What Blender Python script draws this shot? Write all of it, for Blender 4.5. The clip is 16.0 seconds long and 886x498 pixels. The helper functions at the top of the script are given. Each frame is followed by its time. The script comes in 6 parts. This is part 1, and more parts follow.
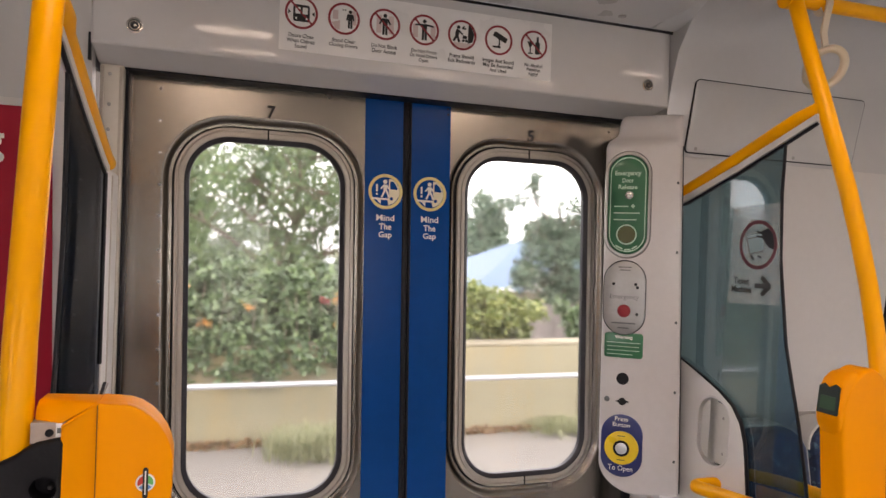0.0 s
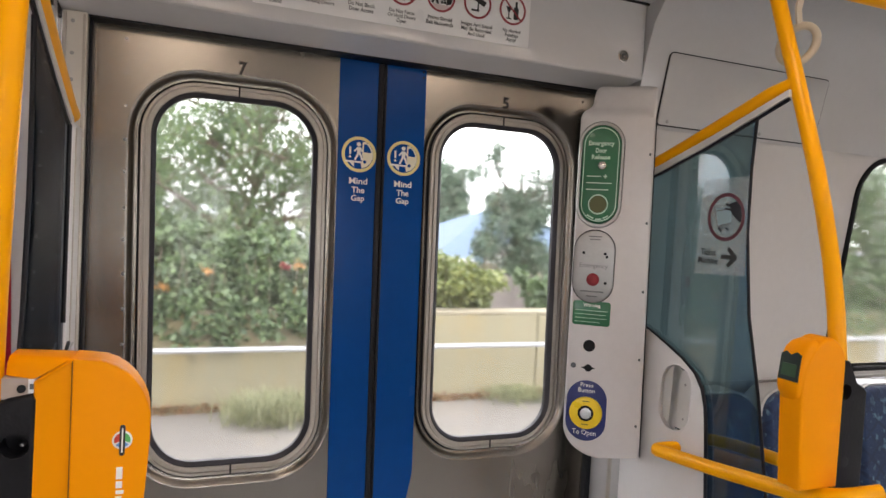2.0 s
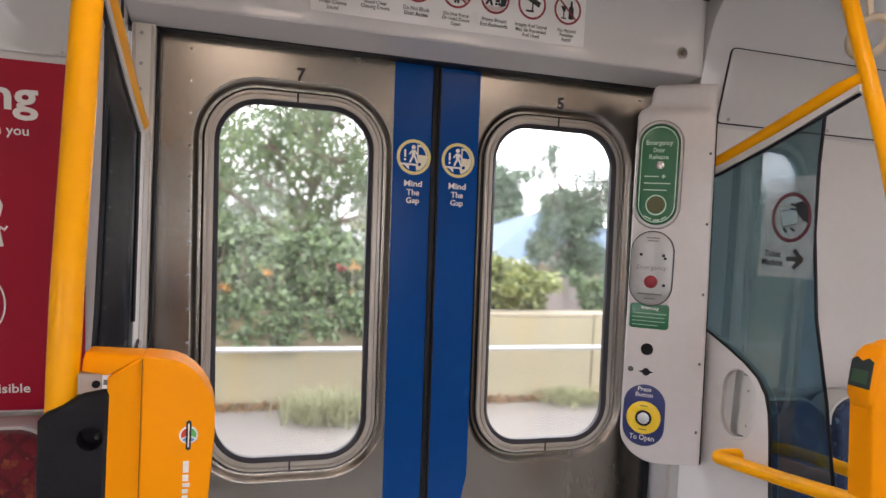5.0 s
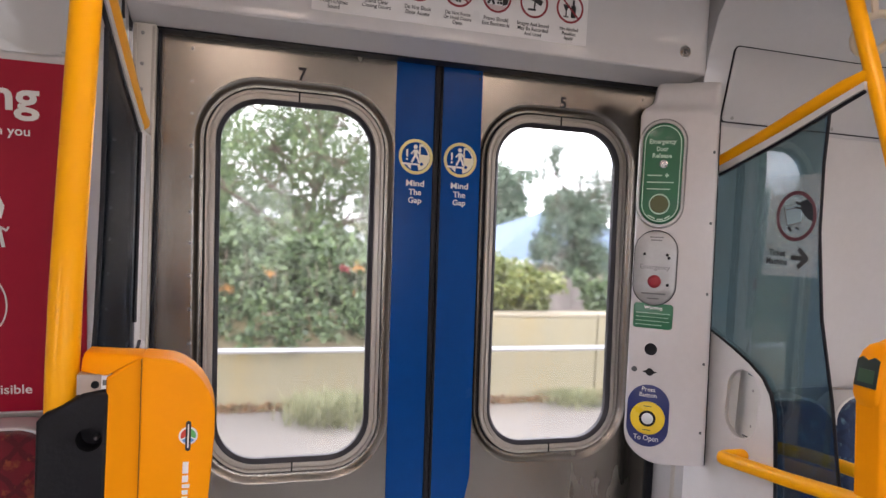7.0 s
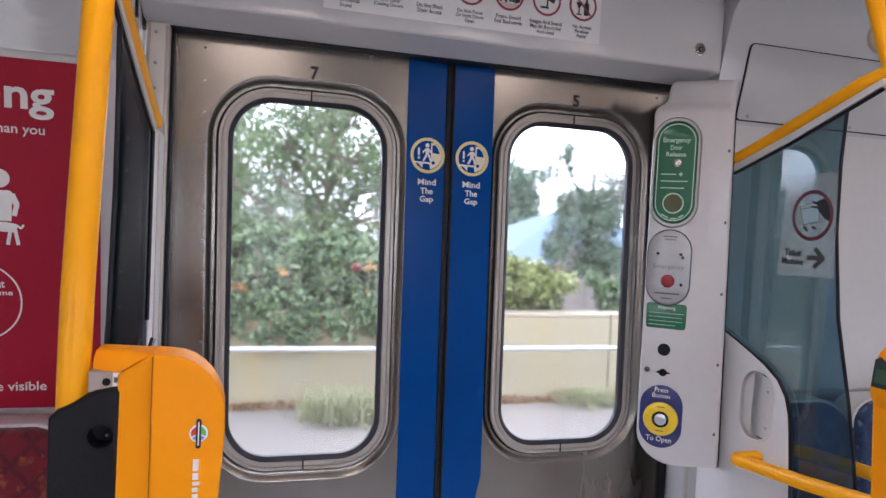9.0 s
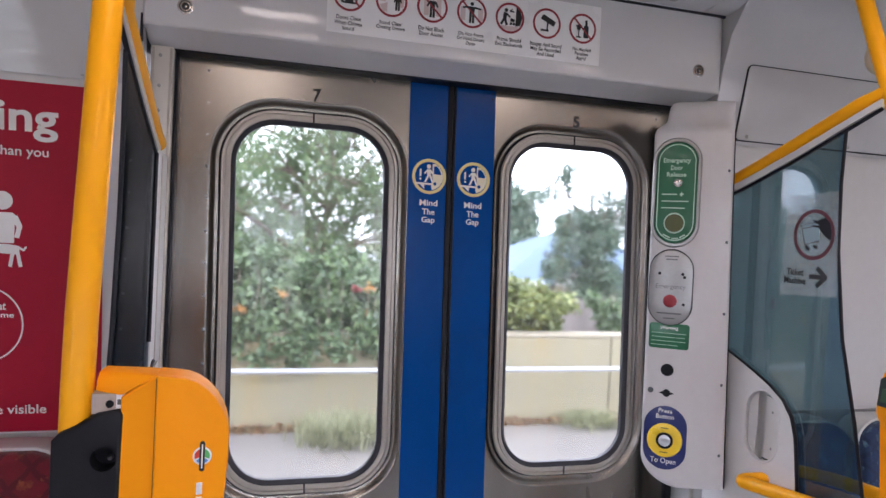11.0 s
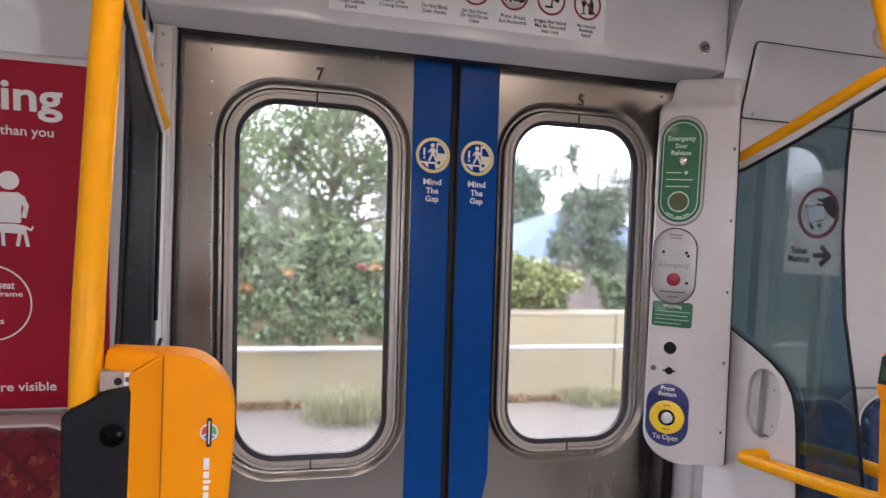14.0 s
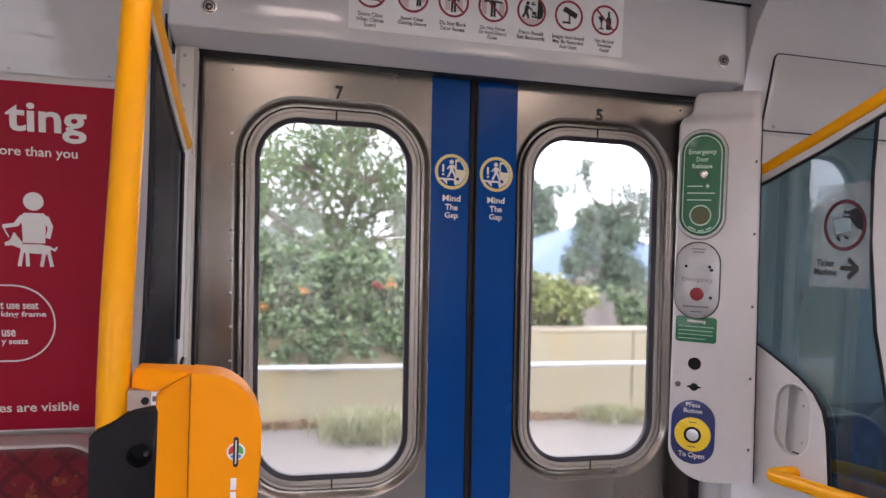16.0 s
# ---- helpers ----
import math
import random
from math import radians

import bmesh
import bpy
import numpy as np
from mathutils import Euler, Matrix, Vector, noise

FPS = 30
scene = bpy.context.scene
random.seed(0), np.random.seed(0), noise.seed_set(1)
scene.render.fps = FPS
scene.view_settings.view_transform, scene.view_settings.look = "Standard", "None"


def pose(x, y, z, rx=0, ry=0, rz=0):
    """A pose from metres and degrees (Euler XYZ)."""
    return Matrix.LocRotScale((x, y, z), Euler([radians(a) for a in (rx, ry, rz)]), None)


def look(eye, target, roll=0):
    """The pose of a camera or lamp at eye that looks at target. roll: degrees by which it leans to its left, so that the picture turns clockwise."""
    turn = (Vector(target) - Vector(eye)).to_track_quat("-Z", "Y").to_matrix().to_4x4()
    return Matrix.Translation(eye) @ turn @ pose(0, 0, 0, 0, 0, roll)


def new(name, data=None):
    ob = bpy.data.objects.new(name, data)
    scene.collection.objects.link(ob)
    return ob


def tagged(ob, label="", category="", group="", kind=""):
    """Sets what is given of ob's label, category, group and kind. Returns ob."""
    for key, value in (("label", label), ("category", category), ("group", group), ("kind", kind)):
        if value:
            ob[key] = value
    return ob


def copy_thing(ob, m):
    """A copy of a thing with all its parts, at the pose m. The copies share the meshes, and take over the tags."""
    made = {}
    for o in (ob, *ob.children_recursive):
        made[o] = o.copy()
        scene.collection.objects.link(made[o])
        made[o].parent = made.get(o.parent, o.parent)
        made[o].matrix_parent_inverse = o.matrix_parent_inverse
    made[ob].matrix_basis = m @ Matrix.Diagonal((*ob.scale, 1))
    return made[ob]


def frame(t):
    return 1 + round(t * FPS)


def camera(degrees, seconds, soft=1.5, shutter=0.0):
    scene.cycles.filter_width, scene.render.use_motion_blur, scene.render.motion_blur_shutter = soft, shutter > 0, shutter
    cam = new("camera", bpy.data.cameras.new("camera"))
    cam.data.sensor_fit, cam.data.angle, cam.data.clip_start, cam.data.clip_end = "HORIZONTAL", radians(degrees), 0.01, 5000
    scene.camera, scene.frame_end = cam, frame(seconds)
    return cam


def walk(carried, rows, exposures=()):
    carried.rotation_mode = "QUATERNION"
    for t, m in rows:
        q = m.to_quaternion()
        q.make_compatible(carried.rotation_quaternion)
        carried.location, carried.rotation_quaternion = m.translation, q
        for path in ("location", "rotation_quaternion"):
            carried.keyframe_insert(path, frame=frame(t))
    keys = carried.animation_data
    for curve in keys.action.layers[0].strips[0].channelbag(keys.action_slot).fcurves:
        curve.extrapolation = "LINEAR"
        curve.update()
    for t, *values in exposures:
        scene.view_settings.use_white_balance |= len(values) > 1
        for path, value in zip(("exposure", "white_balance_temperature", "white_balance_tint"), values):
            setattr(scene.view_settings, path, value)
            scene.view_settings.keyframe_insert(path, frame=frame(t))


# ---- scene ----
cam = camera(67.0, 16.0)
PATH = [
    (0, (-0.481, -1.779, 1.549), (0.147, 0.12, 1.554), 1.8),
    (0.5, (-0.503, -1.755, 1.534), (0.166, 0.13, 1.532), 2.0),
    (1, (-0.485, -1.776, 1.545), (0.181, 0.109, 1.495), 2.4),
    (1.5, (-0.482, -1.765, 1.543), (0.218, 0.106, 1.459), 3.0),
    (2, (-0.512, -1.763, 1.536), (0.232, 0.091, 1.456), 3.2),
    (2.5, (-0.509, -1.761, 1.536), (0.216, 0.101, 1.452), 3.4),
    (3, (-0.508, -1.76, 1.535), (0.197, 0.109, 1.45), 3.4),
    (3.5, (-0.512, -1.763, 1.536), (0.151, 0.122, 1.449), 3.2),
    (4, (-0.514, -1.765, 1.537), (0.111, 0.133, 1.452), 3.2),
    (4.5, (-0.515, -1.767, 1.537), (0.086, 0.139, 1.452), 3.1),
    (7, (-0.509, -1.761, 1.534), (0.073, 0.151, 1.452), 2.8),
    (7.5, (-0.508, -1.76, 1.533), (0.064, 0.155, 1.443), 2.9),
    (8, (-0.509, -1.761, 1.532), (0.049, 0.157, 1.444), 2.8),
    (8.5, (-0.508, -1.76, 1.533), (0.039, 0.162, 1.444), 2.8),
    (9, (-0.505, -1.757, 1.533), (0.041, 0.165, 1.447), 2.9),
    (9.5, (-0.51, -1.752, 1.53), (0.035, 0.172, 1.48), 2.8),
    (10, (-0.513, -1.754, 1.53), (0.025, 0.172, 1.507), 2.6),
    (12.5, (-0.512, -1.757, 1.533), (0.051, 0.162, 1.507), 2.9),
    (13, (-0.515, -1.759, 1.533), (0.033, 0.164, 1.488), 2.9),
    (13.5, (-0.518, -1.755, 1.531), (0.027, 0.168, 1.464), 2.8),
    (14, (-0.51, -1.762, 1.533), (0.023, 0.164, 1.445), 2.6),
    (14.5, (-0.508, -1.76, 1.533), (0.023, 0.165, 1.426), 2.6),
    (15, (-0.508, -1.76, 1.533), (0.01, 0.169, 1.44), 2.3),
    (15.5, (-0.518, -1.751, 1.529), (-0.011, 0.182, 1.466), 2.1),
    (16, (-0.525, -1.751, 1.53), (-0.032, 0.187, 1.492), 2.0),
]
walk(cam, [(t, look(eye, target, roll)) for t, eye, target, roll in PATH],
     [(0, -0.10, 7200, 25), (1.5, -0.10, 6800, 19), (3.5, -0.06, 6800, 22), (4.5, 0.0, 6700, 22), (7, 0.0, 6600, 25), (8.5, 0.0, 6100, 25), (10, 0.0, 5750, 24), (12.5, 0.0, 6350, 26), (16, -0.04, 6350, 28)])

# ---- world, sun, lamps ----
SKY, SUN, LAMP, DAYFILL = 0.36, 1.5, 11.2, 8.3
world = bpy.data.worlds.new("overcast_sky")
scene.world = world
world.use_nodes = True
wn, wl = world.node_tree.nodes, world.node_tree.links
sky = wn.new("ShaderNodeTexSky")
sky.sky_type, sky.sun_disc = "NISHITA", False
sky.sun_elevation, sky.sun_rotation = radians(52), radians(200)
sky.air_density, sky.dust_density, sky.ozone_density = 1.0, 2.0, 1.0
hsv = wn.new("ShaderNodeHueSaturation")
hsv.inputs["Saturation"].default_value = 0.22
wl.new(sky.outputs["Color"], hsv.inputs["Color"])
cloud = wn.new("ShaderNodeMix")
cloud.data_type, cloud.inputs[0].default_value = "RGBA", 0.8
cloud.inputs[7].default_value = (14.5, 15.2, 16.0, 1.0)
wl.new(hsv.outputs["Color"], cloud.inputs[6])
wl.new(cloud.outputs[2], wn["Background"].inputs["Color"])
wn["Background"].inputs["Strength"].default_value = SKY
sun = new("sun", bpy.data.lights.new("sun", "SUN"))
sun.data.energy, sun.data.angle, sun.data.color = SUN, radians(14), (1.0, 0.96, 0.9)
sun.matrix_world = look((-6, -18, 26), (0, 4, 0))
scene.view_settings.exposure = 0.0
# unseen area lamps added at the far windows, boosting skylight on the doors
for wx, wz, ww, wh in ((-0.37, 1.36, 0.34, 0.80), (0.37, 1.36, 0.34, 0.80), (-2.2, 1.38, 0.9, 0.7), (2.2, 1.38, 0.9, 0.7)):
    lit = new("window_skylight", bpy.data.lights.new("window_skylight", "AREA"))
    lit.data.shape, lit.data.size, lit.data.size_y = "RECTANGLE", ww, wh
    lit.data.energy, lit.data.color = DAYFILL * ww * wh, (0.90, 0.96, 1.0)
    lit.matrix_world = look((wx, -2.72, wz), (wx, -0.5, wz - 1.5))

# ---- materials ----


def nodes_of(name):
    m = bpy.data.materials.new(name)
    m.use_nodes = True
    nt = m.node_tree
    return m, nt, nt.nodes["Principled BSDF"]


def link(nt, a, b):
    nt.links.new(a, b)


def coords(nt, scale=(1, 1, 1)):
    tc, mp = nt.nodes.new("ShaderNodeTexCoord"), nt.nodes.new("ShaderNodeMapping")
    mp.inputs["Scale"].default_value = scale
    link(nt, tc.outputs["Object"], mp.inputs["Vector"])
    return mp.outputs["Vector"]


def noise_tex(nt, vec, scale, detail=4.0, rough=0.55):
    n = nt.nodes.new("ShaderNodeTexNoise")
    n.inputs["Scale"].default_value, n.inputs["Detail"].default_value, n.inputs["Roughness"].default_value = scale, detail, rough
    link(nt, vec, n.inputs["Vector"])
    return n.outputs["Fac"]


def ramp(nt, fac, stops):
    r = nt.nodes.new("ShaderNodeValToRGB")
    while len(r.color_ramp.elements) < len(stops):
        r.color_ramp.elements.new(0.5)
    for e, (p, c) in zip(r.color_ramp.elements, stops):
        e.position, e.color = p, (*c, 1.0)
    link(nt, fac, r.inputs["Fac"])
    return r.outputs["Color"]


def blend(nt, fac, a, b, mode="MIX"):
    x = nt.nodes.new("ShaderNodeMix")
    x.data_type, x.blend_type = "RGBA", mode
    for sock, v in ((x.inputs[0], fac), (x.inputs[6], a), (x.inputs[7], b)):
        if isinstance(v, (int, float)):
            sock.default_value = v
        elif isinstance(v, tuple):
            sock.default_value = (*v, 1.0)
        else:
            link(nt, v, sock)
    return x.outputs[2]


def shade(c, k):
    return tuple(min(1.0, v * k) for v in c)


def plain(name, color, rough=0.5, metal=0.0, vary=0.12, big=3.0, fine=60.0, bump=0.0, stretch=(1, 1, 1), coat=0.0, coatrough=0.10, dirt=0.0, dirtcol=(0.12, 0.1, 0.08), spec=0.5, worn=0.04):
    """Paint, plastic or metal with broad and fine variation, worn gloss and fine relief."""
    m, nt, b = nodes_of(name)
    vec = coords(nt, stretch)
    broad, small = noise_tex(nt, vec, big, 3), noise_tex(nt, vec, fine, 5)
    c = ramp(nt, broad, [(0.3, shade(color, 1 - vary)), (0.7, shade(color, 1 + vary))])
    c = blend(nt, 0.35, c, ramp(nt, small, [(0.35, shade(color, 1 - vary)), (0.65, shade(color, 1 + vary))]))
    if dirt:
        d = ramp(nt, noise_tex(nt, vec, big * 2.3, 8, 0.7), [(0.52, (0, 0, 0)), (0.74, (dirt,) * 3)])
        c = blend(nt, d, c, dirtcol)
    link(nt, c, b.inputs["Base Color"])
    link(nt, ramp(nt, noise_tex(nt, vec, big * 4, 6), [(0.3, (max(rough - worn, 0.03),) * 3), (0.75, (min(rough + worn, 1),) * 3)]), b.inputs["Roughness"])
    b.inputs["Metallic"].default_value, b.inputs["Coat Weight"].default_value = metal, coat
    b.inputs["Coat Roughness"].default_value, b.inputs["Specular IOR Level"].default_value = coatrough, spec
    if bump:
        bp = nt.nodes.new("ShaderNodeBump")
        bp.inputs["Strength"].default_value, bp.inputs["Distance"].default_value = bump, 0.002
        link(nt, small, bp.inputs["Height"])
        link(nt, bp.outputs["Normal"], b.inputs["Normal"])
    return m


def pane_glass(name, tint, gloss=0.03, rough=0.0, haze=0.0, graze=1.0, blur=0.0):
    """A thin pane: light passes tinted, and a Fresnel share is mirrored."""
    m, nt, b = nodes_of(name)
    nt.nodes.remove(b)
    tr, gl, lw, pw, ml, mx = (nt.nodes.new("ShaderNode" + k) for k in ("BsdfTransparent", "BsdfGlossy", "LayerWeight", "Math", "Math", "MixShader"))
    tr.inputs["Color"].default_value, gl.inputs["Roughness"].default_value = (*tint, 1), rough
    # Schlick's gloss: more towards grazing
    lw.inputs["Blend"].default_value = 0.5
    pw.operation, pw.inputs[1].default_value = "POWER", 5.0
    ml.operation, ml.inputs[1].default_value, ml.inputs[2].default_value = "MULTIPLY_ADD", graze - gloss, gloss
    link(nt, lw.outputs["Facing"], pw.inputs[0])
    link(nt, pw.outputs["Value"], ml.inputs[0])
    link(nt, ml.outputs["Value"], mx.inputs["Fac"])
    base = tr.outputs["BSDF"]
    if blur:
        # old scratched glass: light is bent a little on its way through
        rf = nt.nodes.new("ShaderNodeBsdfRefraction")
        rf.inputs["Color"].default_value, rf.inputs["IOR"].default_value, rf.inputs["Roughness"].default_value = (*tint, 1), 1.05, blur
        nt.nodes.remove(tr)
        base = rf.outputs["BSDF"]
    if haze:
        df, m2 = nt.nodes.new("ShaderNodeBsdfDiffuse"), nt.nodes.new("ShaderNodeMixShader")
        df.inputs["Color"].default_value = (0.75, 0.76, 0.75, 1)
        link(nt, ramp(nt, noise_tex(nt, coords(nt, (6, 6, 1)), 3.0, 6), [(0.35, (haze * 0.65,) * 3), (0.75, (haze,) * 3)]), m2.inputs["Fac"])
        link(nt, base, m2.inputs[1])
        link(nt, df.outputs["BSDF"], m2.inputs[2])
        base = m2.outputs["Shader"]
    link(nt, base, mx.inputs[1])
    link(nt, gl.outputs["BSDF"], mx.inputs[2])
    link(nt, mx.outputs["Shader"], nt.nodes["Material Output"].inputs["Surface"])
    return m


def glow(name, color, strength):
    m, nt, b = nodes_of(name)
    b.inputs["Emission Color"].default_value, b.inputs["Emission Strength"].default_value = (*color, 1), strength
    b.inputs["Base Color"].default_value = (0.8, 0.8, 0.78, 1)
    return m


def fabric(name, base, dark, spots):
    m, nt, b = nodes_of(name)
    vec = coords(nt)
    lines = None
    for turn in (0.8, -0.8):
        mp, wv = nt.nodes.new("ShaderNodeMapping"), nt.nodes.new("ShaderNodeTexWave")
        mp.inputs["Rotation"].default_value = (0, turn, 0)
        link(nt, vec, mp.inputs["Vector"])
        link(nt, mp.outputs["Vector"], wv.inputs["Vector"])
        wv.inputs["Scale"].default_value, wv.inputs["Distortion"].default_value = 5.2, 1.2
        wv.inputs["Detail"].default_value, wv.inputs["Detail Scale"].default_value = 3.0, 5.0
        w1 = ramp(nt, wv.outputs["Fac"], [(0.86, (0, 0, 0)), (0.97, (0.85,) * 3)])
        lines = w1 if lines is None else blend(nt, 1.0, lines, w1, "LIGHTEN")
    c = blend(nt, lines, base, dark)
    c = blend(nt, ramp(nt, noise_tex(nt, vec, 34.0, 4), [(0.57, (0, 0, 0)), (0.66, (0.8,) * 3)]), c, spots)
    c = blend(nt, ramp(nt, noise_tex(nt, vec, 9.0, 3), [(0.4, (0, 0, 0)), (0.65, (0.7,) * 3)]), c, dark)
    link(nt, c, b.inputs["Base Color"])
    b.inputs["Roughness"].default_value, b.inputs["Sheen Weight"].default_value = 0.95, 0.3
    bp = nt.nodes.new("ShaderNodeBump")
    bp.inputs["Strength"].default_value, bp.inputs["Distance"].default_value = 0.5, 0.002
    link(nt, noise_tex(nt, vec, 320.0, 2), bp.inputs["Height"])
    link(nt, bp.outputs["Normal"], b.inputs["Normal"])
    return m


def leafy(name, dark, light):
    m, nt, b = nodes_of(name)
    nt.nodes.remove(b)
    geo = nt.nodes.new("ShaderNodeNewGeometry")
    c = ramp(nt, geo.outputs["Random Per Island"], [(0.0, dark), (0.6, tuple((a + d) / 2 for a, d in zip(dark, light))), (1.0, light)])
    df, tl, gl, m1, m2 = (nt.nodes.new("ShaderNode" + k) for k in ("BsdfDiffuse", "BsdfTranslucent", "BsdfGlossy", "MixShader", "MixShader"))
    for n in (df, tl):
        link(nt, c, n.inputs["Color"])
    gl.inputs["Roughness"].default_value = 0.45
    m1.inputs["Fac"].default_value, m2.inputs["Fac"].default_value = 0.35, 0.06
    link(nt, df.outputs["BSDF"], m1.inputs[1])
    link(nt, tl.outputs["BSDF"], m1.inputs[2])
    link(nt, m1.outputs["Shader"], m2.inputs[1])
    link(nt, gl.outputs["BSDF"], m2.inputs[2])
    link(nt, m2.outputs["Shader"], nt.nodes["Material Output"].inputs["Surface"])
    return m


def by_piece(name, color, vary=0.1, rough=0.85, big=2.0, fine=40.0, bump=0.3, stains=0.0, staincol=(0.1, 0.09, 0.06)):
    """Masonry and timber in pieces: each piece takes a slightly different tone."""
    m, nt, b = nodes_of(name)
    vec = coords(nt)
    info = nt.nodes.new("ShaderNodeObjectInfo")
    c = ramp(nt, info.outputs["Random"], [(0.0, shade(color, 1 - vary)), (1.0, shade(color, 1 + vary))])
    c = blend(nt, 0.45, c, ramp(nt, noise_tex(nt, vec, fine, 6), [(0.3, shade(color, 0.8)), (0.7, shade(color, 1.15))]))
    if stains:
        streak = noise_tex(nt, coords(nt, (1.6, 1.6, 0.35)), big, 7, 0.65)
        c = blend(nt, ramp(nt, streak, [(0.48, (0, 0, 0)), (0.72, (stains,) * 3)]), c, staincol)
    link(nt, c, b.inputs["Base Color"])
    b.inputs["Roughness"].default_value = rough
    bp = nt.nodes.new("ShaderNodeBump")
    bp.inputs["Strength"].default_value, bp.inputs["Distance"].default_value = bump, 0.01
    link(nt, noise_tex(nt, vec, fine, 6), bp.inputs["Height"])
    link(nt, bp.outputs["Normal"], b.inputs["Normal"])
    return m


STEEL = plain("brushed_stainless_steel", (0.296, 0.271, 0.239), 0.27, 1.0, 0.03, 0.9, 5.0, 0.0, stretch=(1, 1, 0.25), worn=0.012)
STEEL_FRAME = plain("polished_frame_steel", (0.62, 0.60, 0.57), 0.24, 1.0, 0.08, 3.0, 60.0, 0.1)
ALU = plain("cream_anodised_frame", (0.45, 0.415, 0.365), 0.32, 0.25, 0.08, 4.0, 70.0)
RUBBER = plain("black_rubber", (0.005, 0.005, 0.007), 0.55, 0.0, 0.3, 6.0, 90.0, 0.2, spec=0.3)
SEAL = plain("dark_seal", (0.007, 0.0075, 0.011), 0.5, 0.0, 0.3, 6.0, 90.0, spec=0.3)
WHITE = plain("white_moulded_panel", (0.68, 0.665, 0.65), 0.34, 0.0, 0.035, 1.6, 40.0, 0.05, coat=0.25, dirt=0.04, dirtcol=(0.5, 0.47, 0.43))
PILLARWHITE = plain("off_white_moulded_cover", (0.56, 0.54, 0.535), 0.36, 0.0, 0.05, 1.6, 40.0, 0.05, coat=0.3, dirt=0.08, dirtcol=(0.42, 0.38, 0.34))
POSTCREAM = plain("cream_painted_post", (0.60, 0.565, 0.51), 0.38, 0.0, 0.05, 2.0, 50.0, 0.05, coat=0.2, dirt=0.12, dirtcol=(0.40, 0.36, 0.30))
SIDEWHITE = plain("warm_white_wall_laminate", (0.59, 0.565, 0.545), 0.36, 0.0, 0.035, 1.6, 40.0, 0.05, coat=0.3, dirt=0.05, dirtcol=(0.45, 0.42, 0.38))
GREYPAINT = plain("light_grey_gloss_paint", (0.57, 0.56, 0.56), 0.45, 0.0, 0.025, 1.4, 40.0, 0.0, coat=0.75, coatrough=0.06)
PANELGREY = plain("pale_grey_laminate", (0.50, 0.492, 0.487), 0.4, 0.0, 0.03, 1.4, 40.0, 0.0, coat=0.9, coatrough=0.06)
# moulded laminate is never quite flat: its gloss wavers
cove_nt = PANELGREY.node_tree
wave = cove_nt.nodes.new("ShaderNodeBump")
wave.inputs["Strength"].default_value, wave.inputs["Distance"].default_value = 0.35, 0.012
link(cove_nt, noise_tex(cove_nt, coords(cove_nt, (1.0, 3.0, 3.0)), 3.2, 3), wave.inputs["Height"])
link(cove_nt, wave.outputs["Normal"], cove_nt.nodes["Principled BSDF"].inputs["Coat Normal"])
CEIL = plain("ceiling_laminate", (0.55, 0.55, 0.55), 0.3, 0.0, 0.03, 1.2, 40.0, 0.03, coat=0.2)
BLUE = plain("blue_vinyl_strip", (0.0008, 0.054, 0.242), 0.24, 0.0, 0.05, 3.0, 30.0, 0.0, coat=0.04, coatrough=0.14, dirt=0.10, dirtcol=(0.002, 0.02, 0.11), spec=0.10)
YELLOW = plain("yellow_powder_coat", (0.94, 0.40, 0.0005), 0.36, 0.0, 0.012, 3.0, 60.0, 0.0, coat=0.10, coatrough=0.16, spec=0.14, worn=0.01)
ORANGE = plain("orange_validator_plastic", (0.90, 0.305, 0.0005), 0.45, 0.0, 0.02, 3.0, 80.0, 0.10, coat=0.0, spec=0.09, worn=0.02)
ORANGEDARK = plain("orange_shadow_gap", (0.20, 0.06, 0.002), 0.6)
BLACK = plain("black_moulded_plastic", (0.007, 0.007, 0.009), 0.52, 0.0, 0.25, 4.0, 150.0, 0.3, spec=0.2)
INK = plain("black_print", (0.015, 0.014, 0.014), 0.5, 0.0, 0.1)
PALE = plain("pale_print", (0.80, 0.78, 0.74), 0.5, 0.0, 0.04)
CREAMPALE = plain("pale_cream_print", (0.78, 0.73, 0.56), 0.45, 0.0, 0.05)
PALEBLUE = plain("pale_blue_print", (0.26, 0.37, 0.41), 0.5, 0.0, 0.05)
LABELPINK = plain("worn_pinkish_label", (0.40, 0.32, 0.27), 0.5, 0.0, 0.1, 8.0, 90.0, dirt=0.2)
MAROON = plain("maroon_print", (0.09, 0.010, 0.020), 0.5, 0.0, 0.06)
FAINT = plain("faint_grey_print", (0.13, 0.13, 0.13), 0.5, 0.3, 0.06)
SEALGREY = plain("grey_glazing_rubber", (0.020, 0.019, 0.025), 0.42, 0.0, 0.2, 6.0, 90.0, spec=0.45)
CREAMPRINT = plain("cream_yellow_print", (0.74, 0.64, 0.27), 0.45, 0.0, 0.05)
STICKER = plain("white_sticker_film", (0.80, 0.79, 0.78), 0.3, 0.0, 0.03, 2.0, 40.0, coat=0.2)
PRINTRED = plain("red_print", (0.28, 0.022, 0.03), 0.45, 0.0, 0.06)
PRINTPINK = plain("faded_pink_print", (0.62, 0.50, 0.49), 0.45, 0.0, 0.04)
POSTER = plain("red_poster_paper", (0.37, 0.008, 0.026), 0.5, 0.0, 0.05, 2.5, 50.0, spec=0.2)
GREEN = plain("green_label", (0.004, 0.118, 0.046), 0.32, 0.0, 0.06, 6.0, 60.0, coat=0.3)
GREENPALE = plain("pale_green_print", (0.42, 0.62, 0.48), 0.45, 0.0, 0.05)
PLATE = plain("satin_metal_plate", (0.35, 0.345, 0.335), 0.36, 1.0, 0.08, 5.0, 90.0, 0.1)
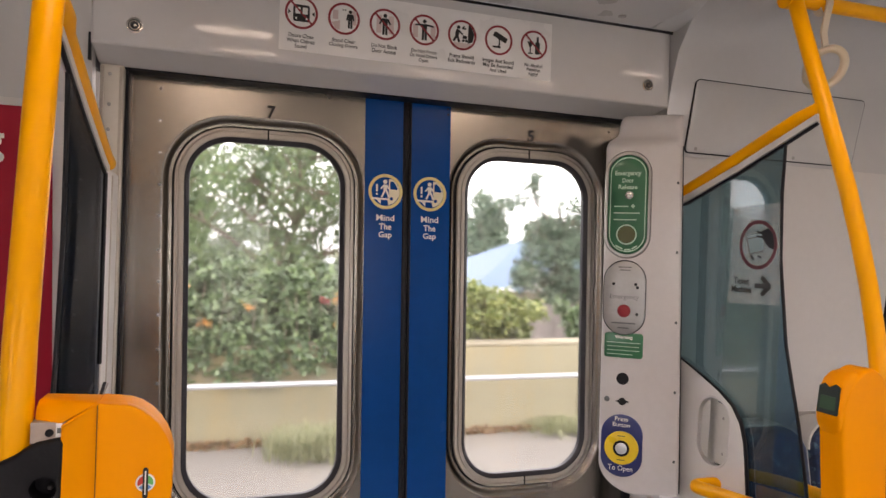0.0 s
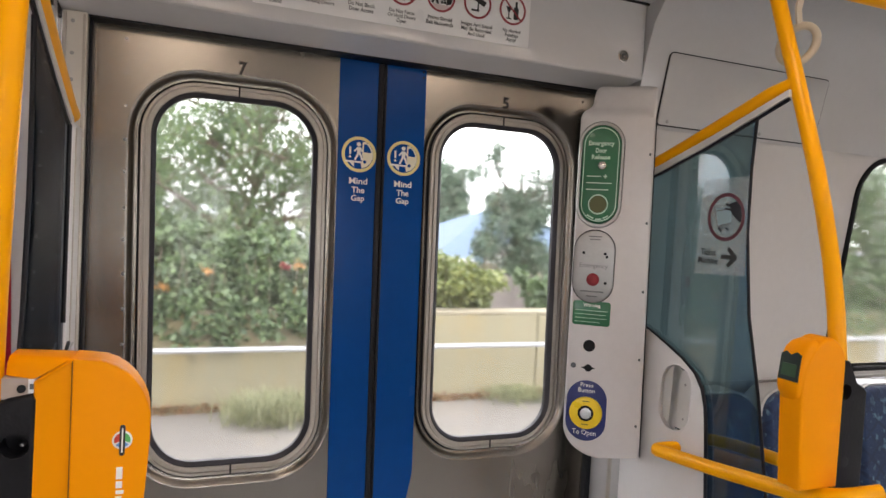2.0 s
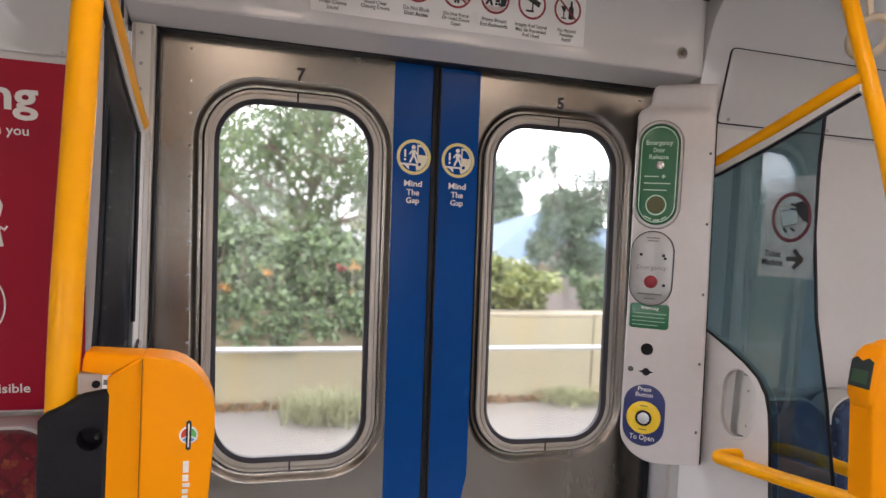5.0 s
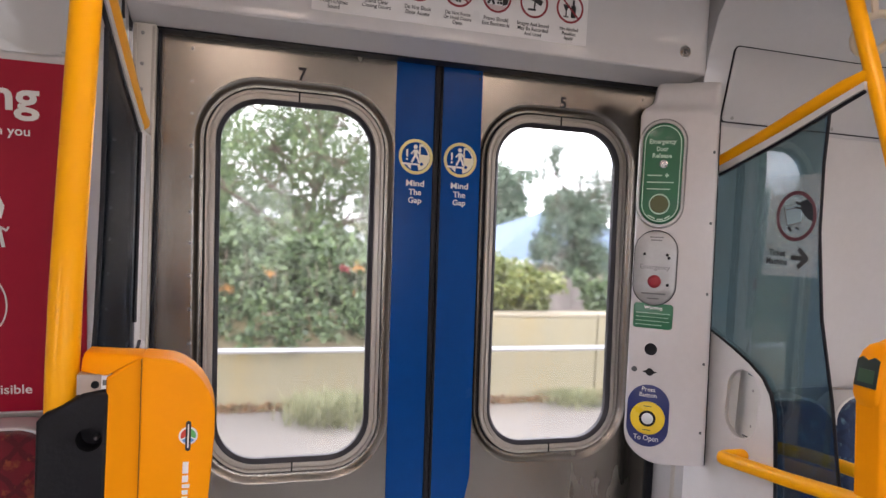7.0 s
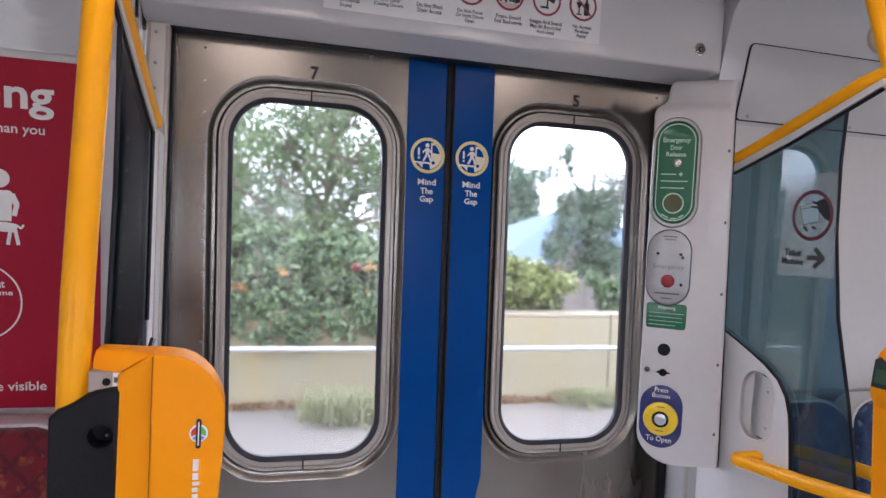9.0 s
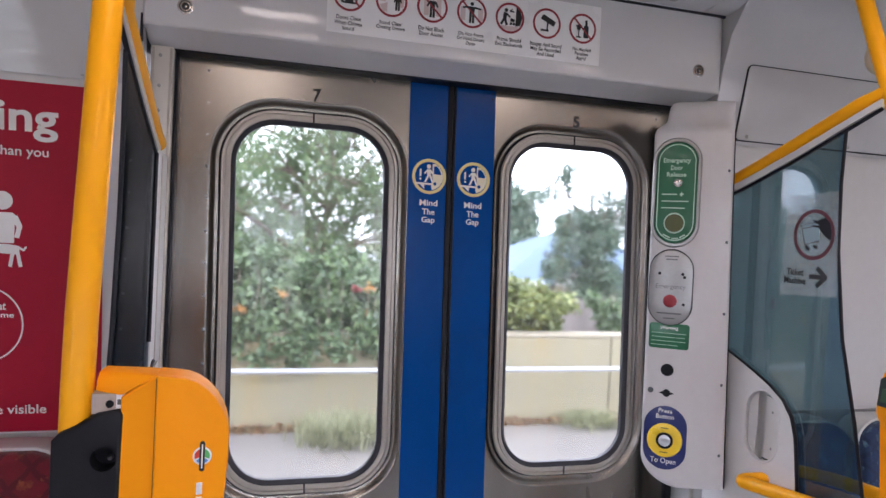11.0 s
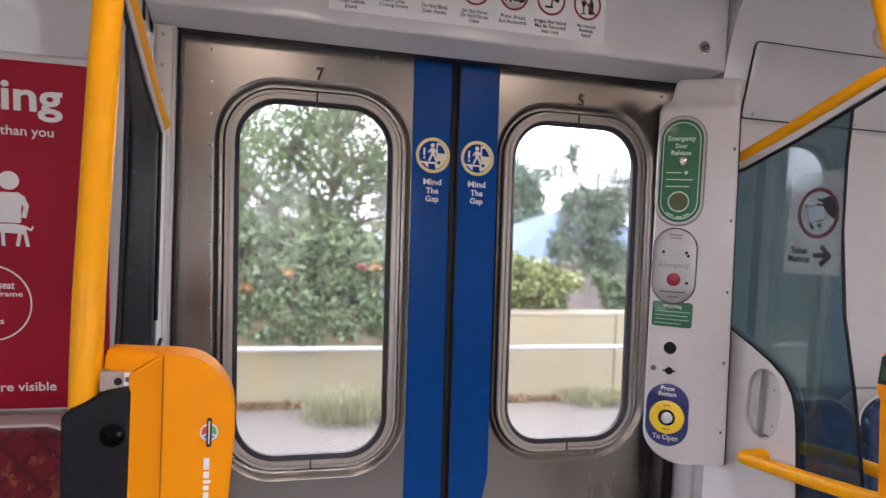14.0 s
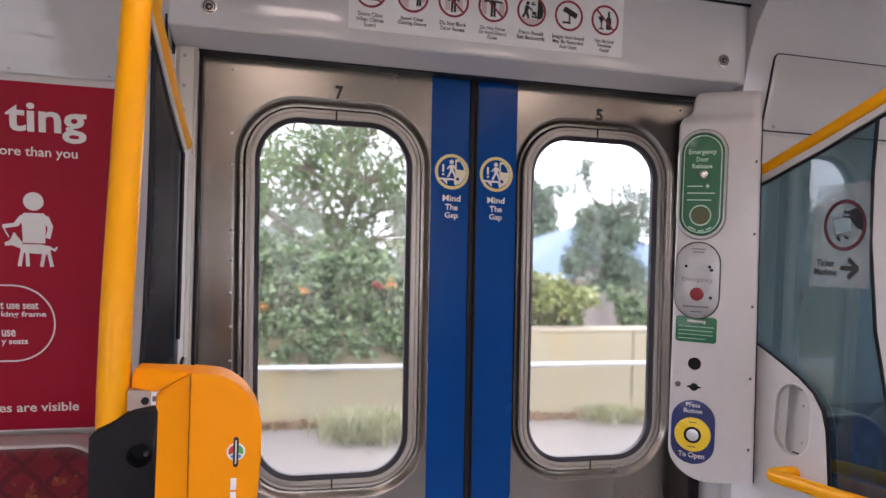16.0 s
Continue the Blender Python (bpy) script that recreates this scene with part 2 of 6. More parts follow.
REDBTN = plain("red_push_button", (0.26, 0.012, 0.02), 0.45, 0.0, 0.06)
NAVY = plain("navy_label", (0.012, 0.022, 0.13), 0.34, 0.0, 0.08, coat=0.3)
YRING = plain("yellow_button_ring", (0.80, 0.55, 0.012), 0.3, 0.0, 0.05, coat=0.4)
SILVER = plain("silver_button", (0.62, 0.63, 0.65), 0.3, 0.9, 0.05)
GREYLENS = plain("grey_lens", (0.085, 0.095, 0.10), 0.3, 0.0, 0.1, coat=0.1)
OLIVE = plain("olive_dial", (0.07, 0.085, 0.02), 0.4, 0.0, 0.15, coat=0.05)
STRAP = plain("cream_strap_plastic", (0.57, 0.49, 0.37), 0.4, 0.0, 0.05)
DISPLAY = plain("dark_display", (0.018, 0.03, 0.028), 0.3, 0.0, 0.2, spec=0.25)
DISPLAYTOP = plain("display_green", (0.035, 0.085, 0.045), 0.3, 0.0, 0.1, spec=0.25)
MIRROR = plain("satin_recess_plate", (0.66, 0.65, 0.62), 0.44, 0.4, 0.04, 6.0, 60.0)
FLOOR = plain("speckled_blue_grey_vinyl_floor", (0.52, 0.56, 0.60), 0.45, 0.0, 0.2, 2.0, 240.0, 0.1)
BLUESEAT = fabric("blue_patterned_moquette", (0.018, 0.045, 0.115), (0.010, 0.023, 0.065), (0.19, 0.36, 0.45))
REDSEAT = fabric("red_patterned_moquette", (0.20, 0.009, 0.018), (0.085, 0.006, 0.011), (0.36, 0.10, 0.03))
LOGO = [plain("logo_" + n, c, 0.4) for n, c in (("red", (0.6, 0.05, 0.03)), ("blue", (0.12, 0.3, 0.6)), ("green", (0.1, 0.42, 0.12)))]
GLASS = pane_glass("window_glass", (0.975, 0.985, 0.98), gloss=0.012, haze=0.06, blur=0.17, graze=0.6)
SCREEN = pane_glass("blue_grey_tinted_glass", (0.39, 0.535, 0.58), gloss=0.10, haze=0.02)
# same glass as SCREEN; the grazing view's darkness is put into its tint
SCREENDARK = pane_glass("tinted_glass_grazing_dark", (0.17, 0.205, 0.25), gloss=0.04, haze=0.0, graze=0.2)
FILM = pane_glass("translucent_sticker_film", (0.92, 0.95, 0.96), gloss=0.01, haze=0.20)
LAMPGLOW = glow("lamp_diffuser_glow", (1.0, 0.87, 0.71), LAMP)

# ---- shape helpers ----


def finish(name, bm, material, parent=None, label="", smooth=True, angle=34):
    bmesh.ops.recalc_face_normals(bm, faces=bm.faces[:])
    me = bpy.data.meshes.new(name)
    bm.to_mesh(me)
    bm.free()
    if smooth:
        me.polygons.foreach_set("use_smooth", [True] * len(me.polygons))
        me.set_sharp_from_angle(angle=radians(angle))
    me.materials.append(material)
    ob = new(name, me)
    ob.parent = parent
    return tagged(ob, label)


def part(name, bm, material, parent, label=""):
    return finish(name, bm, material, parent, label)


def thing(name, bm, material, label, category, group="", kind=""):
    return tagged(finish(name, bm, material), label, category, group, kind)


def empty(name, label, category, group="", kind="", at=(0, 0, 0)):
    ob = new(name)
    ob.location = at
    ob.empty_display_size = 0.05
    return tagged(ob, label, category, group, kind)


def same(name, ob, parent, at):
    """A further piece on the mesh of ob."""
    o = new(name, ob.data)
    o.parent, o.location = parent, at
    return o


def wall_uv(u, v, w):
    """Along the wall, up, and out of it into the room."""
    return Vector((u, -w, v))


def lean_uv(u, v, w):
    """The side walls lean inwards above the seats."""
    return Vector((u, -0.127 * (v - 1.06) - w, v))


def screen_uv(side):
    """In the plane of a draught screen; w points to the doorway."""
    return lambda u, v, w: Vector((side * (0.72 - w), u, v))


def box(bm, x0, x1, y0, y1, z0, z1, bevel=0.0, seg=2):
    vs = [bm.verts.new((x, y, z)) for x in (x0, x1) for y in (y0, y1) for z in (z0, z1)]
    fs = [bm.faces.new([vs[i] for i in f]) for f in ((0, 1, 3, 2), (4, 6, 7, 5), (0, 4, 5, 1), (2, 3, 7, 6), (0, 2, 6, 4), (1, 5, 7, 3))]
    if bevel:
        es = {e for f in fs for e in f.edges}
        bmesh.ops.bevel(bm, geom=list(es), offset=bevel, segments=seg, affect="EDGES", profile=0.5)
    return bm


def boxed(*a, **k):
    return box(bmesh.new(), *a, **k)


def rrect(cx, cy, w, h, r, n=8):
    """A rounded rectangle, anticlockwise."""
    pts = []
    for sx, sy, a0 in ((1, 1, 0), (-1, 1, 90), (-1, -1, 180), (1, -1, 270)):
        for i in range(n + 1):
            a = radians(a0 + 90 * i / n)
            pts.append((cx + sx * (w / 2 - r) + r * math.cos(a), cy + sy * (h / 2 - r) + r * math.sin(a)))
    return pts


def circle(cx, cy, r, n=32):
    return [(cx + r * math.cos(2 * math.pi * i / n), cy + r * math.sin(2 * math.pi * i / n)) for i in range(n)]


def inset(loop, d):
    """The loop moved outwards by d."""
    out, n = [], len(loop)
    for i, p in enumerate(loop):
        a, b = Vector(loop[i - 1]), Vector(loop[(i + 1) % n])
        t = (b - a).normalized()
        out.append((p[0] + t.y * d, p[1] - t.x * d))
    return out


def plate(bm, outer, holes, w0, w1, place, edge=0.0):
    """A flat plate with holes between the depths w0 and w1; edge: rounding of the outer front rim."""
    loops = []
    for k, lp in enumerate([outer, *holes]):
        back = [bm.verts.new(place(u, v, w0)) for u, v in lp]
        rims = [back]
        if edge and k == 0:
            for a in (0, 30, 60, 90):
                s, c = math.sin(radians(a)), math.cos(radians(a))
                rims.append([bm.verts.new(place(u, v, w1 - edge * (1 - s))) for u, v in inset(lp, -edge * (1 - c))])
        else:
            rims.append([bm.verts.new(place(u, v, w1)) for u, v in lp])
        n = len(lp)
        for a, b in zip(rims, rims[1:]):
            for i in range(n):
                bm.faces.new((a[i], a[(i + 1) % n], b[(i + 1) % n], b[i]))
        loops.append((rims[0], rims[-1]))
    for side in (0, 1):
        es = []
        for lp in loops:
            n = len(lp[side])
            es += [bm.edges.get((lp[side][i], lp[side][(i + 1) % n])) for i in range(n)]
        bmesh.ops.triangle_fill(bm, use_beauty=True, use_dissolve=False, edges=es)
    return bm


def plated(*a, **k):
    return plate(bmesh.new(), *a, **k)


def ring(bm, loop, profile, place):
    """Sweeps the profile, pairs of offset and depth, round the loop."""
    n = len(loop)
    rows = [[bm.verts.new(place(u, v, w)) for u, v in inset(loop, d)] for d, w in profile]
    for a, b in zip(rows, rows[1:]):
        for i in range(n):
            bm.faces.new((a[i], a[(i + 1) % n], b[(i + 1) % n], b[i]))
    return bm


def ringed(*a):
    return ring(bmesh.new(), *a)


def tube(bm, pts, r, n=16, r2=None, caps=True):
    """A round bar along the points; r2: its radius at the far end."""
    pts = [Vector(p) for p in pts]
    rows, m = [], len(pts)
    up = None
    for i, p in enumerate(pts):
        t = (pts[min(i + 1, m - 1)] - pts[max(i - 1, 0)]).normalized()
        if up is None:
            up = t.orthogonal().normalized()
        up = (up - t * up.dot(t)).normalized()
        side = t.cross(up)
        rad = r if r2 is None else r + (r2 - r) * i / (m - 1)
        rows.append([bm.verts.new(p + rad * (math.cos(2 * math.pi * k / n) * up + math.sin(2 * math.pi * k / n) * side)) for k in range(n)])
    for a, b in zip(rows, rows[1:]):
        for k in range(n):
            bm.faces.new((a[k], a[(k + 1) % n], b[(k + 1) % n], b[k]))
    if caps:
        bm.faces.new(rows[0][::-1])
        bm.faces.new(rows[-1])
    return bm


def bent(points, radius=0.05, n=6):
    """The points with their corners rounded."""
    pts = [Vector(p) for p in points]
    out = [pts[0]]
    for a, b, c in zip(pts, pts[1:], pts[2:]):
        r = min(radius, (a - b).length * 0.45, (c - b).length * 0.45)
        p, q = b + (a - b).normalized() * r, b + (c - b).normalized() * r
        out += [(1 - t) ** 2 * p + 2 * t * (1 - t) * b + t * t * q for t in (i / n for i in range(n + 1))]
    return out + [pts[-1]]


def piped(points, r, radius=0.05, n=16):
    return tube(bmesh.new(), bent(points, radius), r, n)


def knob(bm, centre, axis, r, h, n=20, dome=0.3):
    """A button or screw head standing along the axis on its centre."""
    axis = Vector(axis).normalized()
    a = axis.orthogonal().normalized()
    b = axis.cross(a)
    rows = []
    for rr, hh in ((r, 0), (r, h * (1 - dome)), (r * 0.85, h * (1 - dome * 0.4)), (r * 0.5, h)):
        rows.append([bm.verts.new(Vector(centre) + axis * hh + rr * (math.cos(2 * math.pi * k / n) * a + math.sin(2 * math.pi * k / n) * b)) for k in range(n)])
    for p, q in zip(rows, rows[1:]):
        for k in range(n):
            bm.faces.new((p[k], p[(k + 1) % n], q[(k + 1) % n], q[k]))
    bm.faces.new(rows[0][::-1])
    bm.faces.new(rows[-1])
    return bm


def knobbed(*a, **k):
    return knob(bmesh.new(), *a, **k)


def disc(loop, w, place, thick=0.0006):
    return plated(loop, [], w, w + thick, place)


def bar2d(u0, v0, u1, v1, width):
    """A straight stroke as a loop."""
    d = Vector((u1 - u0, v1 - v0)).normalized() * width / 2
    return [(u0 + d.y, v0 - d.x), (u1 + d.y, v1 - d.x), (u1 - d.y, v1 + d.x), (u0 - d.y, v0 + d.x)]


def strokes(name, bars, w, place, material, parent, thick=0.0006):
    bm = bmesh.new()
    for k, b in enumerate(bars):
        plate(bm, b, [], w, w + thick + 0.00012 * k, place)
    return part(name, bm, material, parent)


WALLTURN = Matrix(((1, 0, 0), (0, 0, -1), (0, 1, 0)))
LEANTURN = Matrix.Rotation(radians(97.24), 3, "X")
GLASSTURN = Matrix(((0, 0, -1), (-1, 0, 0), (0, 1, 0)))


def lettering(name, words, u, v, w, width, height, place, turn, material, parent, align="CENTER", bold=0.0, spin=0.0):
    """Raised print of the built-in letters, its block fitted to a width and height, with u the centre, left or right end and v the middle."""
    cu = bpy.data.curves.new(name, "FONT")
    cu.body, cu.align_x, cu.extrude, cu.resolution_u, cu.offset, cu.space_line = words, "CENTER", 0.002, 3, bold, 0.92
    tmp = bpy.data.objects.new(name, cu)
    scene.collection.objects.link(tmp)
    me = bpy.data.meshes.new_from_object(tmp.evaluated_get(bpy.context.evaluated_depsgraph_get()))
    bpy.data.objects.remove(tmp)
    bpy.data.curves.remove(cu)
    co = np.empty(len(me.vertices) * 3)
    me.vertices.foreach_get("co", co)
    co = co.reshape(-1, 3)
    lo, hi = co.min(0), co.max(0)
    co[:, :2] = (co[:, :2] - (lo[:2] + hi[:2]) / 2) / (hi[:2] - lo[:2]) * (width, height)
    co[:, 2] = (co[:, 2] - lo[2]) / max(hi[2] - lo[2], 1e-6) * 0.0006
    if spin:
        co[:, :2] = co[:, :2] @ np.array(((math.cos(spin), math.sin(spin)), (-math.sin(spin), math.cos(spin))))
    if align != "CENTER":
        co[:, 0] += width / 2 * (1 if align == "LEFT" else -1)
    co = co @ np.array(turn).T + np.array(place(u, v, w))
    me.vertices.foreach_set("co", co.ravel())
    me.materials.clear()
    me.materials.append(material)
    ob = new(name, me)
    ob.parent = parent
    return ob

# ---- the carriage: floor, walls, ceiling ----
X0, X1, YB = -3.3, 3.3, -2.75
thing("floor", boxed(X0, X1, YB - 0.05, 0.04, -0.06, 0.0), FLOOR, "speckled blue-grey vinyl carriage floor", "floor", kind="structure")

SIDE = [(0.03, 0.0), (0.03, 0.96), (0.0, 1.04), (-0.1004, 1.8492)]
COVE = [(-0.106, 1.852), (-0.128, 1.95), (-0.151, 2.055), (-0.178, 2.14), (-0.235, 2.215), (-0.33, 2.262), (-0.48, 2.285), (-0.9, 2.295), (-1.375, 2.297)]


def extrude_profile(bm, prof, x0, x1, thick, flip=False, nx=1):
    """A sheet of the profile (y, z) from x0 to x1, with a back at the distance thick."""
    pts = [Vector((p[0], p[1])) for p in prof]
    nor = []
    for i in range(len(pts)):
        t = (pts[min(i + 1, len(pts) - 1)] - pts[max(i - 1, 0)]).normalized()
        nor.append(Vector((t.y, -t.x)))
    f = (lambda y: YB - y) if flip else (lambda y: y)
    grid = []
    for row in (pts, [p + n * thick for p, n in zip(pts, nor)]):
        grid.append([[bm.verts.new((x0 + (x1 - x0) * k / nx, f(p.x), p.y)) for k in range(nx + 1)] for p in row])
    a, b = grid
    for i in range(len(pts) - 1):
        for k in range(nx):
            for g in (a, b):
                bm.faces.new((g[i][k], g[i][k + 1], g[i + 1][k + 1], g[i + 1][k]))
        for k in (0, nx):
            bm.faces.new((a[i][k], a[i + 1][k], b[i + 1][k], b[i][k]))
    for i in (0, -1):
        for k in range(nx):
            bm.faces.new((a[i][k], a[i][k + 1], b[i][k + 1], b[i][k]))
    return bm


def side_wall(name, x0, x1, label, window=None):
    w = thing(name, extrude_profile(bmesh.new(), SIDE[:3], x0, x1, 0.05), SIDEWHITE, label, "wall", kind="structure")
    outer = [(x0, 1.04), (x1, 1.04), (x1, 1.8492), (x0, 1.8492)]
    holes = []
    if window:
        u0, u1, v0, v1 = window
        holes = [rrect((u0 + u1) / 2, (v0 + v1) / 2, u1 - u0, v1 - v0, 0.13)]
    part("side_panel", plated(outer, holes, -0.05, 0.0, lean_uv), SIDEWHITE, w)
    part("panel_joint", plated([(x0, 1.835), (x1, 1.835), (x1, 1.866), (x0, 1.866)], [], -0.045, -0.004, lean_uv), SIDEWHITE, w)
    return w


wall_left = side_wall("wall_1", X0, -0.765, "white moulded side wall behind the priority seats")
wall_right = side_wall("wall_2", 0.737, X1, "white moulded side wall beside the doorway", (1.745, 2.81, 1.075, 1.838))
for w, x0, x1 in ((wall_left, X0, -0.765), (wall_right, 0.737, X1)):
    part("upper_panel", extrude_profile(bmesh.new(), COVE[:6], x0, x1, 0.04), PANELGREY, w, "pale grey curved upper wall panel")

part("corner_return", plated([(0.03, 1.80), *[(y + 0.001, z) for y, z in [(-0.095, 1.80)] + COVE[:6]], (0.03, 2.262)][::-1], [], 0.0, 0.02, lambda u, v, w: Vector((0.7365 + w, u, v))), PANELGREY, wall_right)

# the wall across the carriage, with its windows
far = bmesh.new()
openings = [rrect(x, 1.36, 0.37, 0.905, 0.1) for x in (-0.37, 0.37)] + [rrect(x, 1.38, 1.0, 0.8, 0.1) for x in (-2.2, 2.2)]
plate(far, [(X0, 0), (X1, 0), (X1, 2.32), (X0, 2.32)], openings, -0.05, 0.0, lambda u, v, w: Vector((u, YB + w, v)))
wall_far = thing("wall_3", far, WHITE, "white side wall with windows across the carriage", "wall", kind="structure")
for lp in openings:
    part("pane", disc(lp, -0.03, lambda u, v, w: Vector((u, YB + w, v)), 0.005), GLASS, wall_far).visible_shadow = False
    part("window_seal", ringed(lp, [(0.0, -0.03), (0.0, 0.006), (0.03, 0.006), (0.034, 0.0)], lambda u, v, w: Vector((u, YB + w, v))), RUBBER, wall_far)
# out of view; added to darken the near doors' reflections
part("doorway_panel", plated([(-0.74, 0.0), (0.74, 0.0), (0.74, 2.0), (-0.74, 2.0)], [inset(lp, 0.036) for lp in openings[:2]], 0.001, 0.012, lambda u, v, w: Vector((u, YB + w, v))), STEEL, wall_far, "unseen brushed steel panel for the doors to reflect")
for n, x in (("wall_4", X0), ("wall_5", X1)):
    thing(n, boxed(x - 0.04, x + 0.04, YB - 0.05, 0.08, 0.0, 2.34), WHITE, "plain white end wall of the carriage", "wall", kind="structure")

# ceiling: two long coved parts and the flat panel over the doorway
cl = bmesh.new()
full = COVE[5:] + [(YB - y, z) for y, z in COVE[5:-1][::-1]] + [(YB + 0.02, 2.2)]
extrude_profile(cl, full, X0, -0.74, 0.03)
extrude_profile(cl, full, 0.664, X1, 0.03)
box(cl, -0.735, 0.656, YB, -0.153, 2.2, 2.23)
box(cl, -0.745, 0.67, YB, -0.02, 2.232, 2.32)
extrude_profile(cl, [(-0.05, 2.199), (-0.165, 2.1995), (-0.2, 2.204), (-0.24, 2.218), (-0.335, 2.262)], 0.664, 0.737, 0.04)
ceiling = thing("ceiling", cl, CEIL, "pale grey laminate carriage ceiling with panel joints", "ceiling", kind="structure")
CLEAT = knobbed((0, 0, 0), (0, 0, -1), 0.011, 0.004)
lock = part("ceiling_lock", CLEAT, STEEL_FRAME, ceiling, "round steel panel lock")
lock.location = (0.53, -0.205, 2.2)
for x in (-0.45, 0.1):
    same("ceiling_lock", lock, ceiling, (x, -0.205, 2.2))


# ---- ceiling lights ----
def ceiling_light():
    ob = empty("ceiling_light", "rectangular warm white ceiling light with a pale frame", "ceiling light", "ceiling lights")
    part("frame", ringed(rrect(0, 0, 0.30, 0.23, 0.015, 4), [(0.0, 0.0), (0.0, 0.012), (0.018, 0.012), (0.022, 0.0)], lambda u, v, w: Vector((u, v, -w))), ALU, ob)
    for dx in (-0.072, 0.072):
        part("diffuser", boxed(dx - 0.068, dx + 0.068, -0.108, 0.108, -0.008, -0.002, 0.002), LAMPGLOW, ob, "glowing warm white diffuser")
    return ob


lamp = ceiling_light()
lamp.location = (-0.53, -0.99, 2.2)
for x, y, z in ((0.48, -0.99, 2.2), (-0.52, -1.75, 2.2), (0.48, -1.75, 2.2), (-0.47, -2.4, 2.2), (0.42, -2.4, 2.2), (1.45, -1.12, 2.29), (-1.6, -2.1, 2.29), (1.45, -2.1, 2.29), (2.55, -1.4, 2.29), (-2.6, -1.4, 2.29)):
    copy_thing(lamp, pose(x, y, z))

# ---- the sliding doors ----


def rivets(parent, places, axis=(0, -1, 0), r=0.0045, material=None, name="rivet"):
    first = part(name, knobbed((0, 0, 0), axis, r, 0.002, 12), material or STEEL_FRAME, parent)
    first.location = places[0]
    for p in places[1:]:
        same(name, first, parent, p)


def door(name, side, number):
    cx, cz = (-0.3735, 1.3525) if side < 0 else (0.3650, 1.3615)
    gw, gh, gr = (0.378, 0.912, 0.100) if side < 0 else (0.371, 0.905, 0.100)
    loop = rrect(cx, cz, gw, gh, gr, 10)
    edge = sorted((side * 0.0, side * 0.80))
    d = thing(name, plated([(edge[0] + 0.001, 0.02), (edge[1] - 0.001, 0.02), (edge[1] - 0.001, 2.12), (edge[0] + 0.001, 2.12)], [inset(loop, 0.0655)], -0.035, 0.0, wall_uv),
              STEEL, "brushed stainless steel sliding door leaf with a tall rounded window", "door", "sliding doors", "structure")
    part("window_surround", ringed(loop, [(0.0665, 0.0004), (0.064, 0.0003), (0.061, -0.0012), (0.057, -0.0048), (0.053, -0.0090), (0.0495, -0.0120), (0.046, -0.0134), (0.0395, -0.0136), (0.0395, -0.03)], wall_uv), STEEL, d, "pressed steel surround dished towards the window")
    part("groove", ringed(loop, [(0.041, -0.025), (0.0405, -0.010), (0.0345, -0.006), (0.034, -0.02)], wall_uv), RUBBER, d, "black rubber groove")
    part("window_frame", ringed(loop, [(0.0355, -0.02), (0.035, 0.000), (0.0335, 0.002), (0.0272, 0.002), (0.0262, -0.004), (0.0230, -0.004), (0.0222, 0.002), (0.014, 0.002), (0.012, 0.000), (0.0115, -0.02)], wall_uv), ALU, d, "cream clamped window frame")
    part("glazing_seal", ringed(loop, [(0.0125, -0.02), (0.0118, 0.000), (0.009, 0.000), (0.004, -0.004), (0.0, -0.008), (0.0, -0.022)], wall_uv), SEALGREY, d, "dark grey rubber glazing seal")
    part("pane", disc(inset(loop, 0.012), -0.018, wall_uv, 0.006), GLASS, d, "clear door glass").visible_shadow = False
    for sgn in (1, -1):
        v = cz + sgn * (gh / 2 + 0.023)
        part("frame_clip", boxed(cx - 0.0022, cx + 0.0022, -0.0032, 0.002, v - 0.012, v + 0.012, 0.001), RUBBER, d, "dark frame joint clip")
    s0, s1 = (-0.121, -0.0158) if side < 0 else (0.0088, 0.121)
    strip = part("blue_strip", plated([(s0, 0.3), *([(s1 - 0.03, 0.3), (s1 - 0.03, 0.66), (s1 - 0.013, 0.756), (s1, 0.82)] if side > 0 else [(s1, 0.3)]), (s1, 1.985), (s0, 1.985)], [], 0.0008, 0.0022, wall_uv), BLUE, d, "glossy blue vinyl warning strip")
    e0, e1 = (-0.0155, -0.0008) if side < 0 else (0.0008, 0.0085)
    part("edge_seal", boxed(e0, e1, -0.006, 0.03, 0.03, 2.11, 0.003), RUBBER, d, "black rubber closing edge")
    # the warning roundel
    sx, sz, w = side * 0.063, 1.7045, 0.0024
    sign = part("gap_sign", plated(circle(sx, sz, 0.0475, 40), [circle(sx, sz, 0.0392, 40)], w, w + 0.0006, wall_uv), CREAMPRINT, strip, "round cream-ringed warning print")
    # two levels deep at most: the prints hang under the leaf's strip
    put = lambda pts: [(sx + u, sz + v) for u, v in pts]
    line = lambda u0, v0, u1, v1, t: bar2d(sx + u0, sz + v0, sx + u1, sz + v1, t)
    strokes("sign_train", [put([(0.009, 0.034), (0.018, 0.0345), (0.029, 0.0255), (0.0365, 0.0125), (0.0388, 0.0), (0.037, -0.011), (0.030, -0.0235), (0.020, -0.032), (0.008, -0.0365), (0.0055, -0.023), (0.0105, -0.012), (0.0085, 0.004)][::-1])], w, wall_uv, CREAMPALE, strip)
